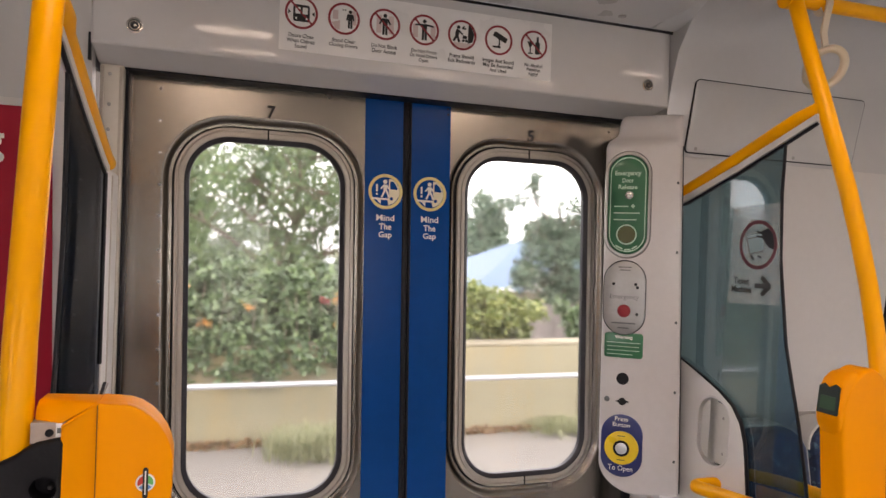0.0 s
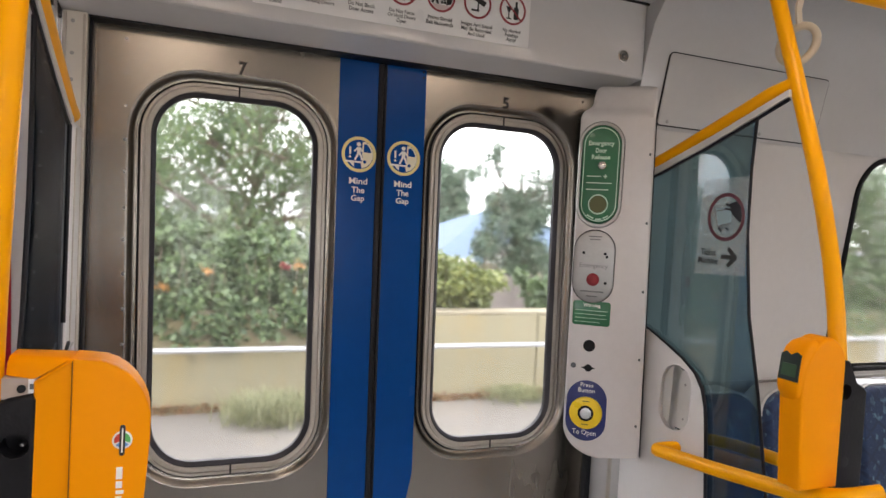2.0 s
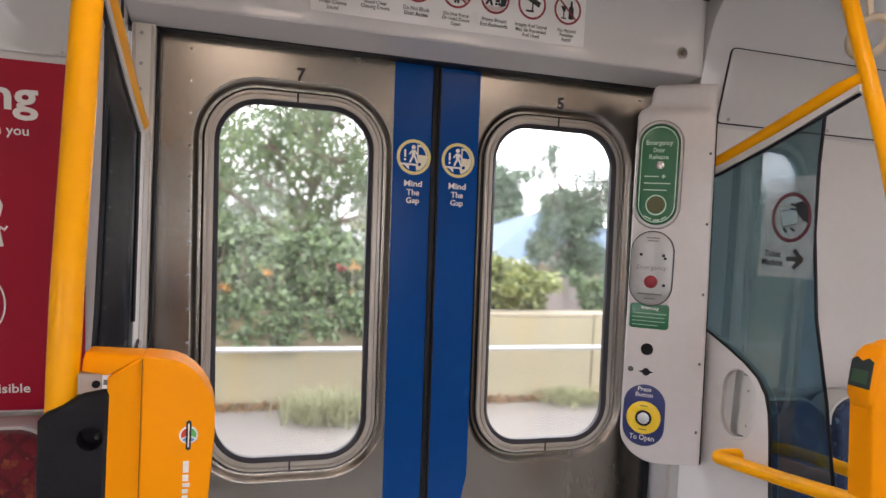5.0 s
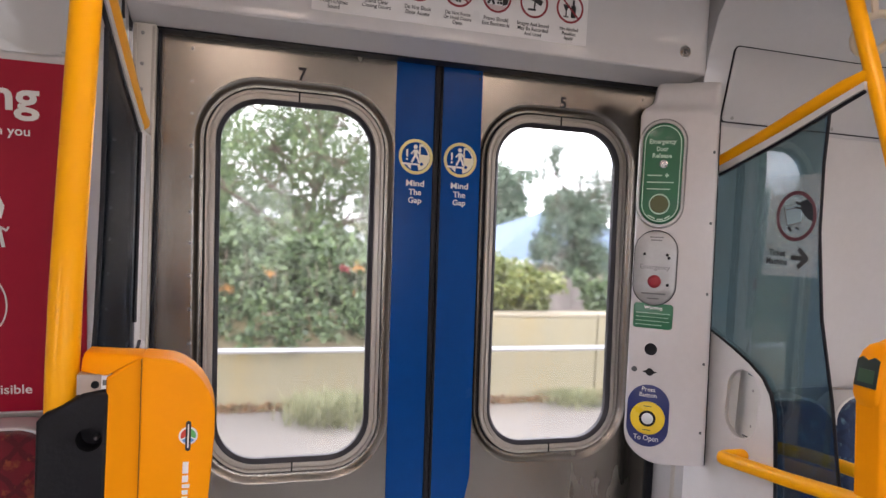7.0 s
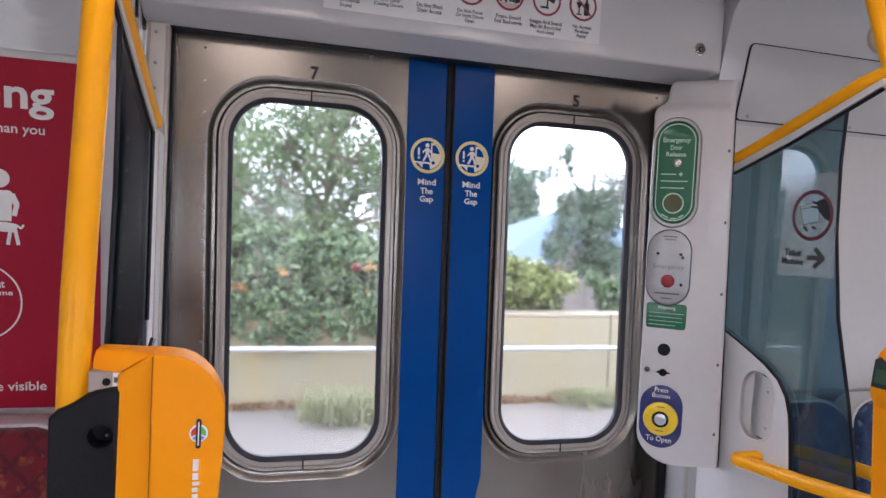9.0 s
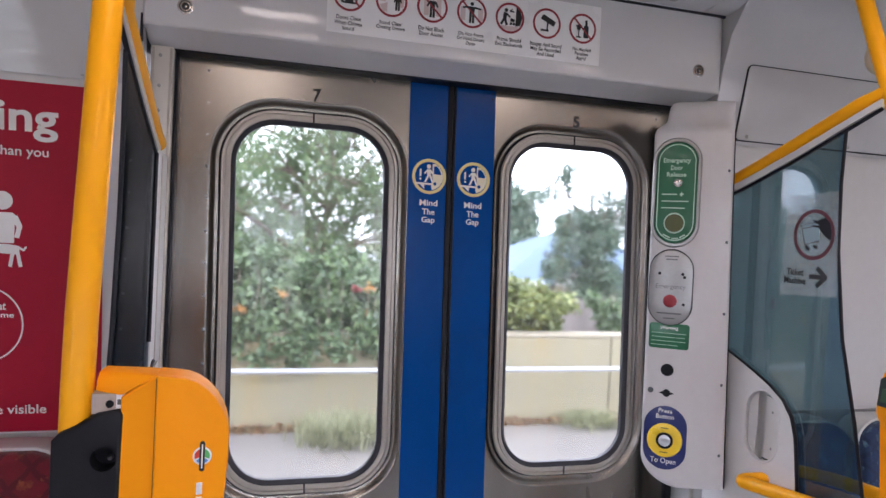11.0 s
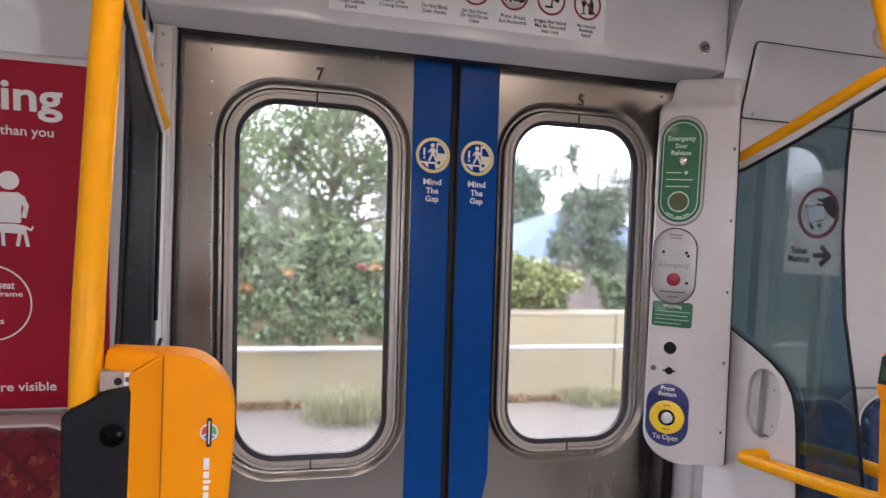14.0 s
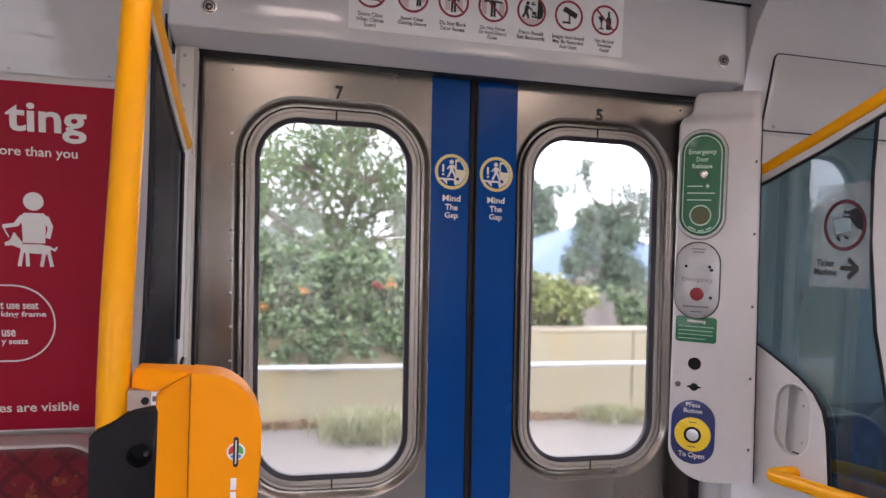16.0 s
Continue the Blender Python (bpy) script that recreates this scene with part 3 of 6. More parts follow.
    strokes("sign_print", [line(-0.0245, -0.001, -0.0245, 0.019, 0.0052), circle(sx - 0.0245, sz - 0.0075, 0.0031, 10), circle(sx - 0.0015, sz + 0.0265, 0.0058, 14),
                           put([(-0.0065, 0.019), (-0.006, 0.002), (0.003, 0.002), (0.0045, 0.019)]), line(-0.005, 0.017, -0.0135, 0.007, 0.004), line(0.003, 0.017, 0.0085, 0.008, 0.004),
                           line(-0.002, 0.004, -0.0115, -0.0155, 0.0052), line(0.001, 0.004, 0.0055, -0.005, 0.0052), line(0.0055, -0.005, 0.0085, -0.015, 0.0045),
                           line(-0.0385, -0.0195, 0.0065, -0.0205, 0.0048), put([(-0.027, -0.0215), (-0.0135, -0.034), (-0.0135, -0.0215)])], w + 0.0004, wall_uv, PALE, strip)
    strokes("sign_window", [put([(0.0125, 0.0275), (0.0125, 0.007), (0.031, 0.0055), (0.0335, 0.009), (0.027, 0.0215), (0.020, 0.0285)]), circle(sx + 0.016, sz - 0.019, 0.0046, 14)], w + 0.0007, wall_uv, BLUE, strip)
    for i, word in enumerate(("Mind", "The", "Gap")):
        lettering("wording", word, sx + side * 0.0, 1.6335 - 0.0240 * i, w, (0.050, 0.035, 0.037)[i], (0.0165, 0.0165, 0.0205)[i], wall_uv, WALLTURN, PALE, strip, bold=0.018)
    lettering("door_number", number, side * 0.3695 + (0.003 if side < 0 else 0.0), 1.8915, 0.0007, 0.020, 0.033, wall_uv, WALLTURN, INK, d, bold=0.03)
    ex = side * 0.6305
    rivets(d, [Vector((ex, -0.0002, z)) for z in (1.846, 1.768)], r=0.004)
    rivets(d, [Vector((ex, -0.0002, z)) for z in (1.925, 1.69, 1.614, 1.528, 1.452, 1.37, 1.285, 1.2, 1.11, 1.02, 0.93)], r=0.0036, material=PLATE)
    return d


door_a = door("door_1", -1, "7")
door_b = door("door_2", 1, "5")
rivets(door_b, [Vector((0.112, -0.0032, 1.945)), Vector((0.113, -0.0032, 1.93))], r=0.003, material=SEAL, name="scuff")

# the leaves hang a little out of plumb
LEAN = 0.018
for leaf in (door_a, door_b):
    for ob in (leaf, *leaf.children_recursive):
        if ob.location.length > 0:
            ob.location.x += LEAN * (1.72 - ob.location.z)
        else:
            ob.data.transform(Matrix(((1, 0, -LEAN, LEAN * 1.72), (0, 1, 0, 0), (0, 0, 1, 0), (0, 0, 0, 1))))

# door posts
for side, m in ((-1, POSTCREAM), (1, PANELGREY)):
    a, b = sorted((side * 0.708, side * 0.7585))
    p = thing("door_post", boxed(a, b, -0.072, -0.003, 0.0, 1.955, 0.004), m, "cream painted upright post at the door opening", "door post", "door posts", "structure")
    rivets(p, [Vector((side * 0.737, -0.0725, z)) for z in (1.932, 1.862, 1.804, 1.62, 1.42, 1.2)], r=0.0042, material=PLATE, name="screw")
    if side < 0:
        # dark strip draws the shadow gap between post and leaf
        part("post_seal", boxed(-0.7075, -0.7005, -0.046, -0.003, 0.0, 1.95, 0.002), SEAL, p, "dark strip beside the door leaf")
    for c, wd in ((side * 0.7135, 0.003), (side * 0.753, 0.004)):
        part("post_trim", boxed(c - wd, c + wd, -0.077, -0.071, 0.0, 1.95, 0.001), ALU, p)

# header box over the doors
hp = [(-0.150, 2.192), (-0.150, 1.990), (-0.1492, 1.985), (-0.1455, 1.981), (-0.066, 1.9600), (-0.058, 1.9560), (-0.004, 1.9560), (0.03, 1.97), (0.03, 2.192)]
hb = bmesh.new()
lo, hi = -0.766, 0.735
rows = []
for x, dz in ((lo, 0.010), (lo + 0.004, 0.003), (lo + 0.012, 0.0), (hi - 0.030, 0.0), (hi - 0.014, 0.006), (hi - 0.004, 0.018), (hi, 0.034)):
    rows.append([hb.verts.new((x, y + (dz * 0.4 if y < -0.09 else 0), max(z, 1.956 + dz))) for y, z in hp])
for a, b in zip(rows, rows[1:]):
    for i in range(len(hp)):
        j = (i + 1) % len(hp)
        hb.faces.new((a[i], a[j], b[j], b[i]))
hb.faces.new(rows[0])
hb.faces.new(rows[-1][::-1])
header = tagged(finish("door_header", hb, GREYPAINT, angle=18), "light grey glossy cover box above the sliding doors", "door header", kind="structure")
part("end_joint", boxed(-0.772, -0.766, -0.140, -0.02, 1.945, 2.195), SEAL, header)
# dark bar gives the header's underside the shade of an open slot
part("door_slot", boxed(-0.757, 0.705, -0.052, -0.001, 1.9525, 1.9585), SEAL, header, "dark bar for the shaded slot above the doors")
part("top_joint", boxed(lo, hi, -0.1515, -0.146, 2.1925, 2.1995), SEAL, header, "dark shadow joint")
for x, z in ((-0.679, 2.027), (0.655, 2.037)):
    lk = part("lock", knobbed((x, -0.1498, z), (0, -1, 0), 0.0175, 0.004), STEEL_FRAME, header, "round steel key lock")
    part("lock_groove", plated(circle(x, z, 0.0135, 28), [circle(x, z, 0.0112, 28)], 0.1535, 0.1544, wall_uv), INK, lk)
    part("keyway", knobbed((x, -0.1538, z), (0, -1, 0), 0.0085, 0.0012, 14), INK, lk)
    part("key_pin", knobbed((x + 0.001, -0.1548, z - 0.001), (0, -1, 0), 0.0028, 0.001, 10), STEEL_FRAME, lk)

# notice strip on the header
notice = part("notice_strip", plated(rrect(-0.010, 2.0915, 0.716, 0.155, 0.003, 3), [], 0.1502, 0.151, wall_uv), STICKER, header, "white notice strip with seven red-ringed pictograms")
WORDS = ("Doors Close\nWhen Chimes\nSound", "Stand Clear\nClosing Doors", "Do Not Block\nDoor Access", "Do Not Force\nOr Hold Doors\nOpen", "Prams Should\nExit Backwards", "Images And Sound\nMay Be Recorded\nAnd Used", "No Alcohol\nPenalties\nApply!")
WID = (0.066, 0.070, 0.066, 0.072, 0.074, 0.088, 0.052)
for i, words in enumerate(WORDS):
    u, v, w = -0.317 + 0.1021 * i, 2.106, 0.1512
    n = words.count("\n") + 1
    part("pictogram_ring", plated(circle(u, v, 0.039, 40), [circle(u, v, 0.0335, 40)], w, w + 0.0006, wall_uv), PRINTRED, notice)
    lettering("wording", words, u, 2.0585 - 0.0065 * n, w, WID[i], 0.0122 * n - 0.002, wall_uv, WALLTURN, INK, notice, bold=0.01)
    if i in (0, 2, 3, 6):
        strokes("slash", [bar2d(u - 0.025, v + 0.025, u + 0.025, v - 0.025, 0.0045)], w + 0.0008, wall_uv, PRINTRED, notice)
    dark, pink, pale = [], [], []

    def man(du, h, arms=()):
        """A standing pictogram figure of height h."""
        c, lo = u + du, v - 0.5 * h
        return [circle(c, lo + 0.91 * h, 0.095 * h, 12), [(c - 0.15 * h, lo + 0.78 * h), (c - 0.11 * h, lo + 0.42 * h), (c + 0.11 * h, lo + 0.42 * h), (c + 0.15 * h, lo + 0.78 * h)],
                bar2d(c - 0.065 * h, lo + 0.44 * h, c - 0.075 * h, lo, 0.11 * h), bar2d(c + 0.065 * h, lo + 0.44 * h, c + 0.075 * h, lo, 0.11 * h)] + [bar2d(c + k * 0.13 * h, lo + 0.74 * h, c + p * h, lo + q * h, 0.085 * h) for k, p, q in arms]
    if i == 0:
        dark = [rrect(u, v - 0.001, 0.039, 0.040, 0.005, 4), [(u - 0.031, v + 0.006), (u - 0.031, v - 0.006), (u - 0.025, v)], [(u + 0.031, v + 0.006), (u + 0.025, v), (u + 0.031, v - 0.006)]]
        pale = [rrect(u - 0.0085, v + 0.005, 0.012, 0.016, 0.002, 3), rrect(u + 0.0085, v + 0.005, 0.012, 0.016, 0.002, 3), circle(u - 0.012, v - 0.014, 0.0026, 10), circle(u + 0.012, v - 0.014, 0.0026, 10)]
    elif i == 1:
        pink = [rrect(u - 0.021, v + 0.008, 0.013, 0.022, 0.001, 2), [(u - 0.030, v - 0.012), (u - 0.010, v - 0.005), (u - 0.010, v - 0.028), (u - 0.020, v - 0.026)], rrect(u + 0.024, v + 0.004, 0.012, 0.034, 0.001, 2)]
        dark = man(0.015, 0.044, ((-1, -0.19, 0.42), (1, 0.19, 0.42))) + [circle(u - 0.003, v + 0.021, 0.0016, 8), circle(u + 0.003, v + 0.021, 0.0016, 8)]
    elif i == 2:
        pink = [rrect(u - 0.015, v, 0.013, 0.044, 0.001, 2), rrect(u + 0.016, v, 0.013, 0.044, 0.001, 2)]
        dark = man(0.0, 0.052, ((-1, -0.26, 0.50), (1, 0.26, 0.50)))
    elif i == 3:
        pink = [rrect(u - 0.023, v - 0.004, 0.013, 0.034, 0.001, 2), rrect(u + 0.023, v - 0.004, 0.013, 0.034, 0.001, 2)]
        dark = man(0.0, 0.052, ((-1, -0.46, 0.70), (1, 0.46, 0.70)))
        pale = [rrect(u - 0.0115, v - 0.002, 0.007, 0.034, 0.001, 2)]
    elif i == 4:
        dark = [circle(u - 0.011, v + 0.019, 0.0048, 12), bar2d(u - 0.012, v + 0.013, u - 0.015, v - 0.002, 0.010), bar2d(u - 0.015, v - 0.002, u - 0.024, v - 0.018, 0.006), bar2d(u - 0.014, v - 0.002, u - 0.008, v - 0.019, 0.006), bar2d(u - 0.010, v + 0.010, u + 0.001, v + 0.002, 0.004),
                [(u + 0.0165, v + 0.029), (u + 0.0150, v - 0.020), (u + 0.028, v - 0.016), (u + 0.0325, v + 0.004), (u + 0.027, v + 0.019)], bar2d(u + 0.001, v - 0.004, u + 0.012, v - 0.006, 0.008), circle(u + 0.003, v - 0.014, 0.0035, 10), circle(u + 0.011, v - 0.014, 0.0035, 10), bar2d(u - 0.001, v + 0.017, u + 0.010, v + 0.017, 0.0035), bar2d(u - 0.001, v + 0.017, u + 0.005, v + 0.023, 0.003)]
        pink = [[(u - 0.026, v - 0.020), (u + 0.026, v - 0.020), (u + 0.018, v - 0.029), (u, v - 0.0335), (u - 0.018, v - 0.029)]]
    elif i == 5:
        dark = [bar2d(u - 0.012, v + 0.016, u + 0.022, v + 0.000, 0.014), bar2d(u + 0.002, v + 0.002, u + 0.001, v - 0.017, 0.004), bar2d(u - 0.017, v - 0.018, u + 0.005, v - 0.018, 0.005), bar2d(u - 0.016, v + 0.010, u - 0.011, v + 0.021, 0.003)]
    else:
        dark = [rrect(u + 0.010, v - 0.008, 0.014, 0.032, 0.003, 3), rrect(u + 0.010, v + 0.014, 0.006, 0.018, 0.001, 2), [(u - 0.020, v + 0.008), (u - 0.0135, v - 0.006), (u - 0.0085, v - 0.006), (u - 0.002, v + 0.008)], bar2d(u - 0.011, v - 0.006, u - 0.011, v - 0.022, 0.003), bar2d(u - 0.018, v - 0.023, u - 0.004, v - 0.023, 0.003)]
    if pink:
        strokes("pictogram_ground", pink, w, wall_uv, PRINTPINK, notice)
    strokes("pictogram", dark, w + 0.0004, wall_uv, INK, notice)
    if pale:
        strokes("pictogram_light", pale, w + 0.0007, wall_uv, STICKER, notice)

# ---- control pillar beside the door ----
PX0, PX1, PW, GX = 0.484, 0.7415, 0.216, 0.5575
# the pillar's face cuts the corner, turned towards the doorway
PILLAR_TURN = radians(38)
PK, PC, PS = 0.822, math.cos(PILLAR_TURN), math.sin(PILLAR_TURN)
PAX = Vector((-PS, -PC, 0))
PILTURN = Matrix.Rotation(-PILLAR_TURN, 3, "Z") @ WALLTURN


def on(u, v, w):
    d = (u - GX) * PK
    return Vector((GX + d * PC - w * PS, -PW - d * PS - w * PC, v))


def oround(cx, cy, w, h, r, n=8):
    return [(cx + u / PK, cy + v) for u, v in rrect(0, 0, w * PK, h, min(r, w * PK * 0.497), n)]


def ocircle(cx, cy, r, n=32):
    return [(cx + u / PK, cy + v) for u, v in circle(0, 0, r * PK, n)]


def oprint(name, words, u, v, w, width, height, material, parent, bold=0.0):
    return lettering(name, words, u, v, w, width * PK, height, on, PILTURN, material, parent, bold=bold)


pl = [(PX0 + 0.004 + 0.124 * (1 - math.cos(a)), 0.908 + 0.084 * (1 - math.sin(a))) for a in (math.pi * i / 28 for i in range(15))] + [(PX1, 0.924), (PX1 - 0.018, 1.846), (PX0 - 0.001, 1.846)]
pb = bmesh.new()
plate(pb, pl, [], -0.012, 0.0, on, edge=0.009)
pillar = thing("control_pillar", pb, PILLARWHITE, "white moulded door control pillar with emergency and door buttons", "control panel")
cap = bmesh.new()
rows = []
for z, back, x0 in ((1.830, -0.0008, 0.4835), (1.844, -0.0008, 0.4838), (1.851, 0.0006, 0.4850), (1.857, 0.0035, 0.4875), (1.863, 0.0085, 0.4915), (1.868, 0.0145, 0.498), (1.873, 0.020, 0.507), (1.880, 0.0245, 0.515), (1.890, 0.0275, 0.5195), (1.910, 0.031, 0.522), (1.924, 0.036, 0.525), (1.934, 0.045, 0.530), (1.940, 0.058, 0.537), (1.9425, 0.075, 0.546)):
    rows.append([cap.verts.new(on(u, z, -back - w)) for u, w in ((x0 + 0.004, 0.03), (x0, 0.012), (x0 + 0.0015, 0.0055), (x0 + 0.005, 0.0018), (x0 + 0.012, 0.0), (0.695, 0.0), (0.708, 0.002), (0.717, 0.007), (0.722, 0.014), (0.7235, 0.025), (0.7235, 0.06))])
for a, b in zip(rows, rows[1:]):
    for i in range(len(a) - 1):
        cap.faces.new((a[i], a[i + 1], b[i + 1], b[i]))
cap.faces.new(rows[-1])
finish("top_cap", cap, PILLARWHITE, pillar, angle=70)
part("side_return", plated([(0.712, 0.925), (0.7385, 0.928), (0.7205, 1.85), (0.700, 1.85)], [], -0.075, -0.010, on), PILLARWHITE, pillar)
part("edge_gap", plated([(PX1 + 0.0002, 0.926), (PX1 + 0.0035, 0.926), (PX1 - 0.0145, 1.846), (PX1 - 0.0178, 1.846)], [], -0.03, -0.010, on), SEAL, pillar, "dark shadow gap")
part("inner_box", boxed(0.685, 0.745, -0.172, -0.075, 0.0, 1.92, 0.003), PANELGREY, pillar, "grey upright behind the cover")
part("corner_bead", boxed(0.681, 0.690, -0.178, -0.166, 0.0, 0.93, 0.003), ALU, pillar)
part("corner_seal", boxed(0.664, 0.6845, -0.085, -0.062, 0.0, 1.92, 0.004), SEAL, pillar, "dark strip beside the door leaf")
rivets(pillar, [on(0.7125 + 0.0030 * i, z, 0.0002) for i, z in enumerate((1.747, 1.563, 1.378, 1.194, 1.012))], r=0.0040, material=GREYLENS, name="screw")


# emergency release
v = 1.689
rel = part("emergency_release", plated(oround(GX + 0.001, v, 0.126, 0.268, 0.0625, 12), [], -0.004, 0.006, on, edge=0.004), GREEN, pillar, "green emergency door release cover")
part("bezel", ringed(oround(GX + 0.001, v, 0.126, 0.268, 0.0625, 12), [(0.0, 0.0), (0.001, 0.007), (0.008, 0.007), (0.012, 0.0)], on), PLATE, rel, "grey metal bezel")
part("border", ringed(oround(GX + 0.001, v, 0.108, 0.25, 0.0535, 12), [(0.0, 0.0055), (0.0, 0.0068), (0.003, 0.0068), (0.003, 0.0055)], on), GREENPALE, rel)
for i, word in enumerate(("Emergency", "Door", "Release")):
    oprint("wording", word, GX, 1.772 - 0.0178 * i, 0.0062, (0.083, 0.036, 0.060)[i], (0.0165, 0.0125, 0.0125)[i], GREENPALE, rel, bold=0.03)
part("key_lock", knobbed(on(GX + 0.006, 1.714, 0.005), PAX, 0.011, 0.009), STEEL_FRAME, rel, "round steel key lock")
strokes("small_print", [bar2d(GX - 0.042, 1.684, GX + 0.004, 1.684, 0.003), bar2d(GX - 0.042, 1.666, GX + 0.04, 1.666, 0.003), bar2d(GX - 0.042, 1.648, GX + 0.03, 1.648, 0.003), bar2d(GX + 0.018, 1.679, GX + 0.018, 1.690, 0.004), bar2d(GX + 0.012, 1.6845, GX + 0.024, 1.6845, 0.004),
                        bar2d(GX - 0.034, 1.578, GX - 0.012, 1.569, 0.004), bar2d(GX - 0.006, 1.567, GX + 0.014, 1.568, 0.004), bar2d(GX + 0.018, 1.570, GX + 0.034, 1.578, 0.004)], 0.0058, on, GREENPALE, rel)
part("dial", knobbed(on(GX, 1.608, 0.004), PAX, 0.0246, 0.006, 32, 0.2), OLIVE, rel, "olive recessed turn dial")
part("dial_ring", ringed(ocircle(GX, 1.608, 0.028), [(0.0, 0.004), (0.0, 0.009), (0.004, 0.009), (0.005, 0.005)], on), GREENPALE, rel)
# help point
v = 1.4375
hlp = part("help_point", plated(oround(GX - 0.001, v, 0.131, 0.198, 0.0625, 12), [], -0.003, 0.004, on, edge=0.0025), PLATE, pillar, "satin metal emergency help point")
oprint("wording", "Emergency", GX - 0.001, 1.4385, 0.0042, 0.092, 0.016, FAINT, hlp)
strokes("small_print", [bar2d(GX - 0.022, 1.520, GX + 0.020, 1.520, 0.003), bar2d(GX - 0.018, 1.512, GX + 0.016, 1.512, 0.003), bar2d(GX - 0.040, 1.369, GX + 0.036, 1.369, 0.004), bar2d(GX - 0.020, 1.356, GX + 0.016, 1.356, 0.003)], 0.0042, on, FAINT, hlp)
part("call_button", knobbed(on(GX - 0.001, 1.402, 0.003), PAX, 0.0172, 0.010, 28, 0.5), REDBTN, hlp, "domed red call button")
for u, vv in ((GX - 0.036, 1.474), (GX + 0.034, 1.474), (GX + 0.040, 1.466), (GX + 0.04, 1.394)):
    part("screw", knobbed(on(u, vv, 0.003), PAX, 0.004, 0.0025, 12), BLACK, hlp)
part("rim", ringed(oround(GX - 0.001, v, 0.131, 0.198, 0.0625, 12), [(0.0, -0.001), (0.0006, 0.002), (0.0022, 0.002), (0.003, -0.001)], on), SEAL, hlp, "thin dark edge")
# warning label
wrn = part("warning_label", plated(oround(GX + 0.001, 1.3085, 0.123, 0.067, 0.008, 5), [], -0.002, 0.0015, on, edge=0.001), GREEN, pillar, "green warning label")
oprint("wording", "Warning", GX + 0.001, 1.3295, 0.0017, 0.056, 0.0115, PALE, wrn, bold=0.008)
strokes("small_print", [bar2d(GX - 0.052, 1.316 - 0.0105 * i, GX + (0.054, 0.05, 0.052, 0.03)[i], 1.316 - 0.0105 * i, 0.0015) for i in range(4)], 0.0016, on, GREENPALE, wrn)
# socket and key switch
part("socket", knobbed(on(GX + 0.001, 1.2185, -0.002), PAX, 0.0163, 0.0035, 28, 0.1), BLACK, pillar, "round black socket")
part("key_switch", knobbed(on(GX + 0.002, 1.157, -0.002), PAX, 0.0101, 0.004, 20, 0.2), BLACK, pillar, "black key switch")
part("key_slot", plated([(GX - 0.022, 1.157), (GX - 0.010, 1.1535), (GX + 0.014, 1.1535), (GX + 0.026, 1.157), (GX + 0.014, 1.1605), (GX - 0.010, 1.1605)], [], -0.001, 0.0012, on), BLACK, pillar)
part("indicator", knobbed(on(GX - 0.047, 1.161, -0.002), PAX, 0.0075, 0.0045, 16), GREYLENS, pillar, "small grey indicator lens")
# door button
v = 1.0385
btn = part("door_button", plated(oround(GX + 0.004, v, 0.132, 0.168, 0.0615, 12), [], -0.003, 0.004, on, edge=0.002), NAVY, pillar, "navy door button plate")
oprint("wording", "Press\nButton", GX + 0.002, 1.103, 0.0042, 0.054, 0.027, PALE, btn)
oprint("wording", "To Open", GX + 0.002, 0.9765, 0.0042, 0.078, 0.0185, PALE, btn)
part("ring", plated(ocircle(GX + 0.004, 1.033, 0.0545, 40), [ocircle(GX + 0.004, 1.033, 0.0255, 40)], 0.003, 0.010, on, edge=0.004), YRING, btn, "raised yellow button ring")
part("collar", plated(ocircle(GX + 0.004, 1.033, 0.0262, 32), [ocircle(GX + 0.004, 1.033, 0.0180, 32)], 0.003, 0.0115, on), BLACK, btn, "black collar")
part("push", knobbed(on(GX + 0.004, 1.033, 0.003), PAX, 0.0152, 0.011, 28, 0.15), SILVER, btn, "silver push button")
strokes("small_print", [bar2d(GX - 0.009, 1.066, GX + 0.015, 1.066, 0.0022), bar2d(GX - 0.009, 1.002, GX + 0.015, 1.002, 0.0022)], 0.0102, on, OLIVE, btn)

# ---- draught screens either side of the doorway ----
FREE = [(-0.586, 1.812), (-0.580, 1.70), (-0.582, 1.55), (-0.604, 1.36), (-0.646, 1.186), (-0.690, 0.95), (-0.720, 0.45)]
PANEL = [(-0.205, 1.295), (-0.240, 1.283), (-0.297, 1.263), (-0.356, 1.241), (-0.416, 1.216), (-0.460, 1.190), (-0.486, 1.158), (-0.499, 1.118), (-0.504, 1.080), (-0.512, 1.00), (-0.519, 0.91), (-0.534, 0.70), (-0.544, 0.45)]


def strip3(points, r, place, n=8):
    return tube(bmesh.new(), [place(u, v, w) for u, v, w in points], r, n)


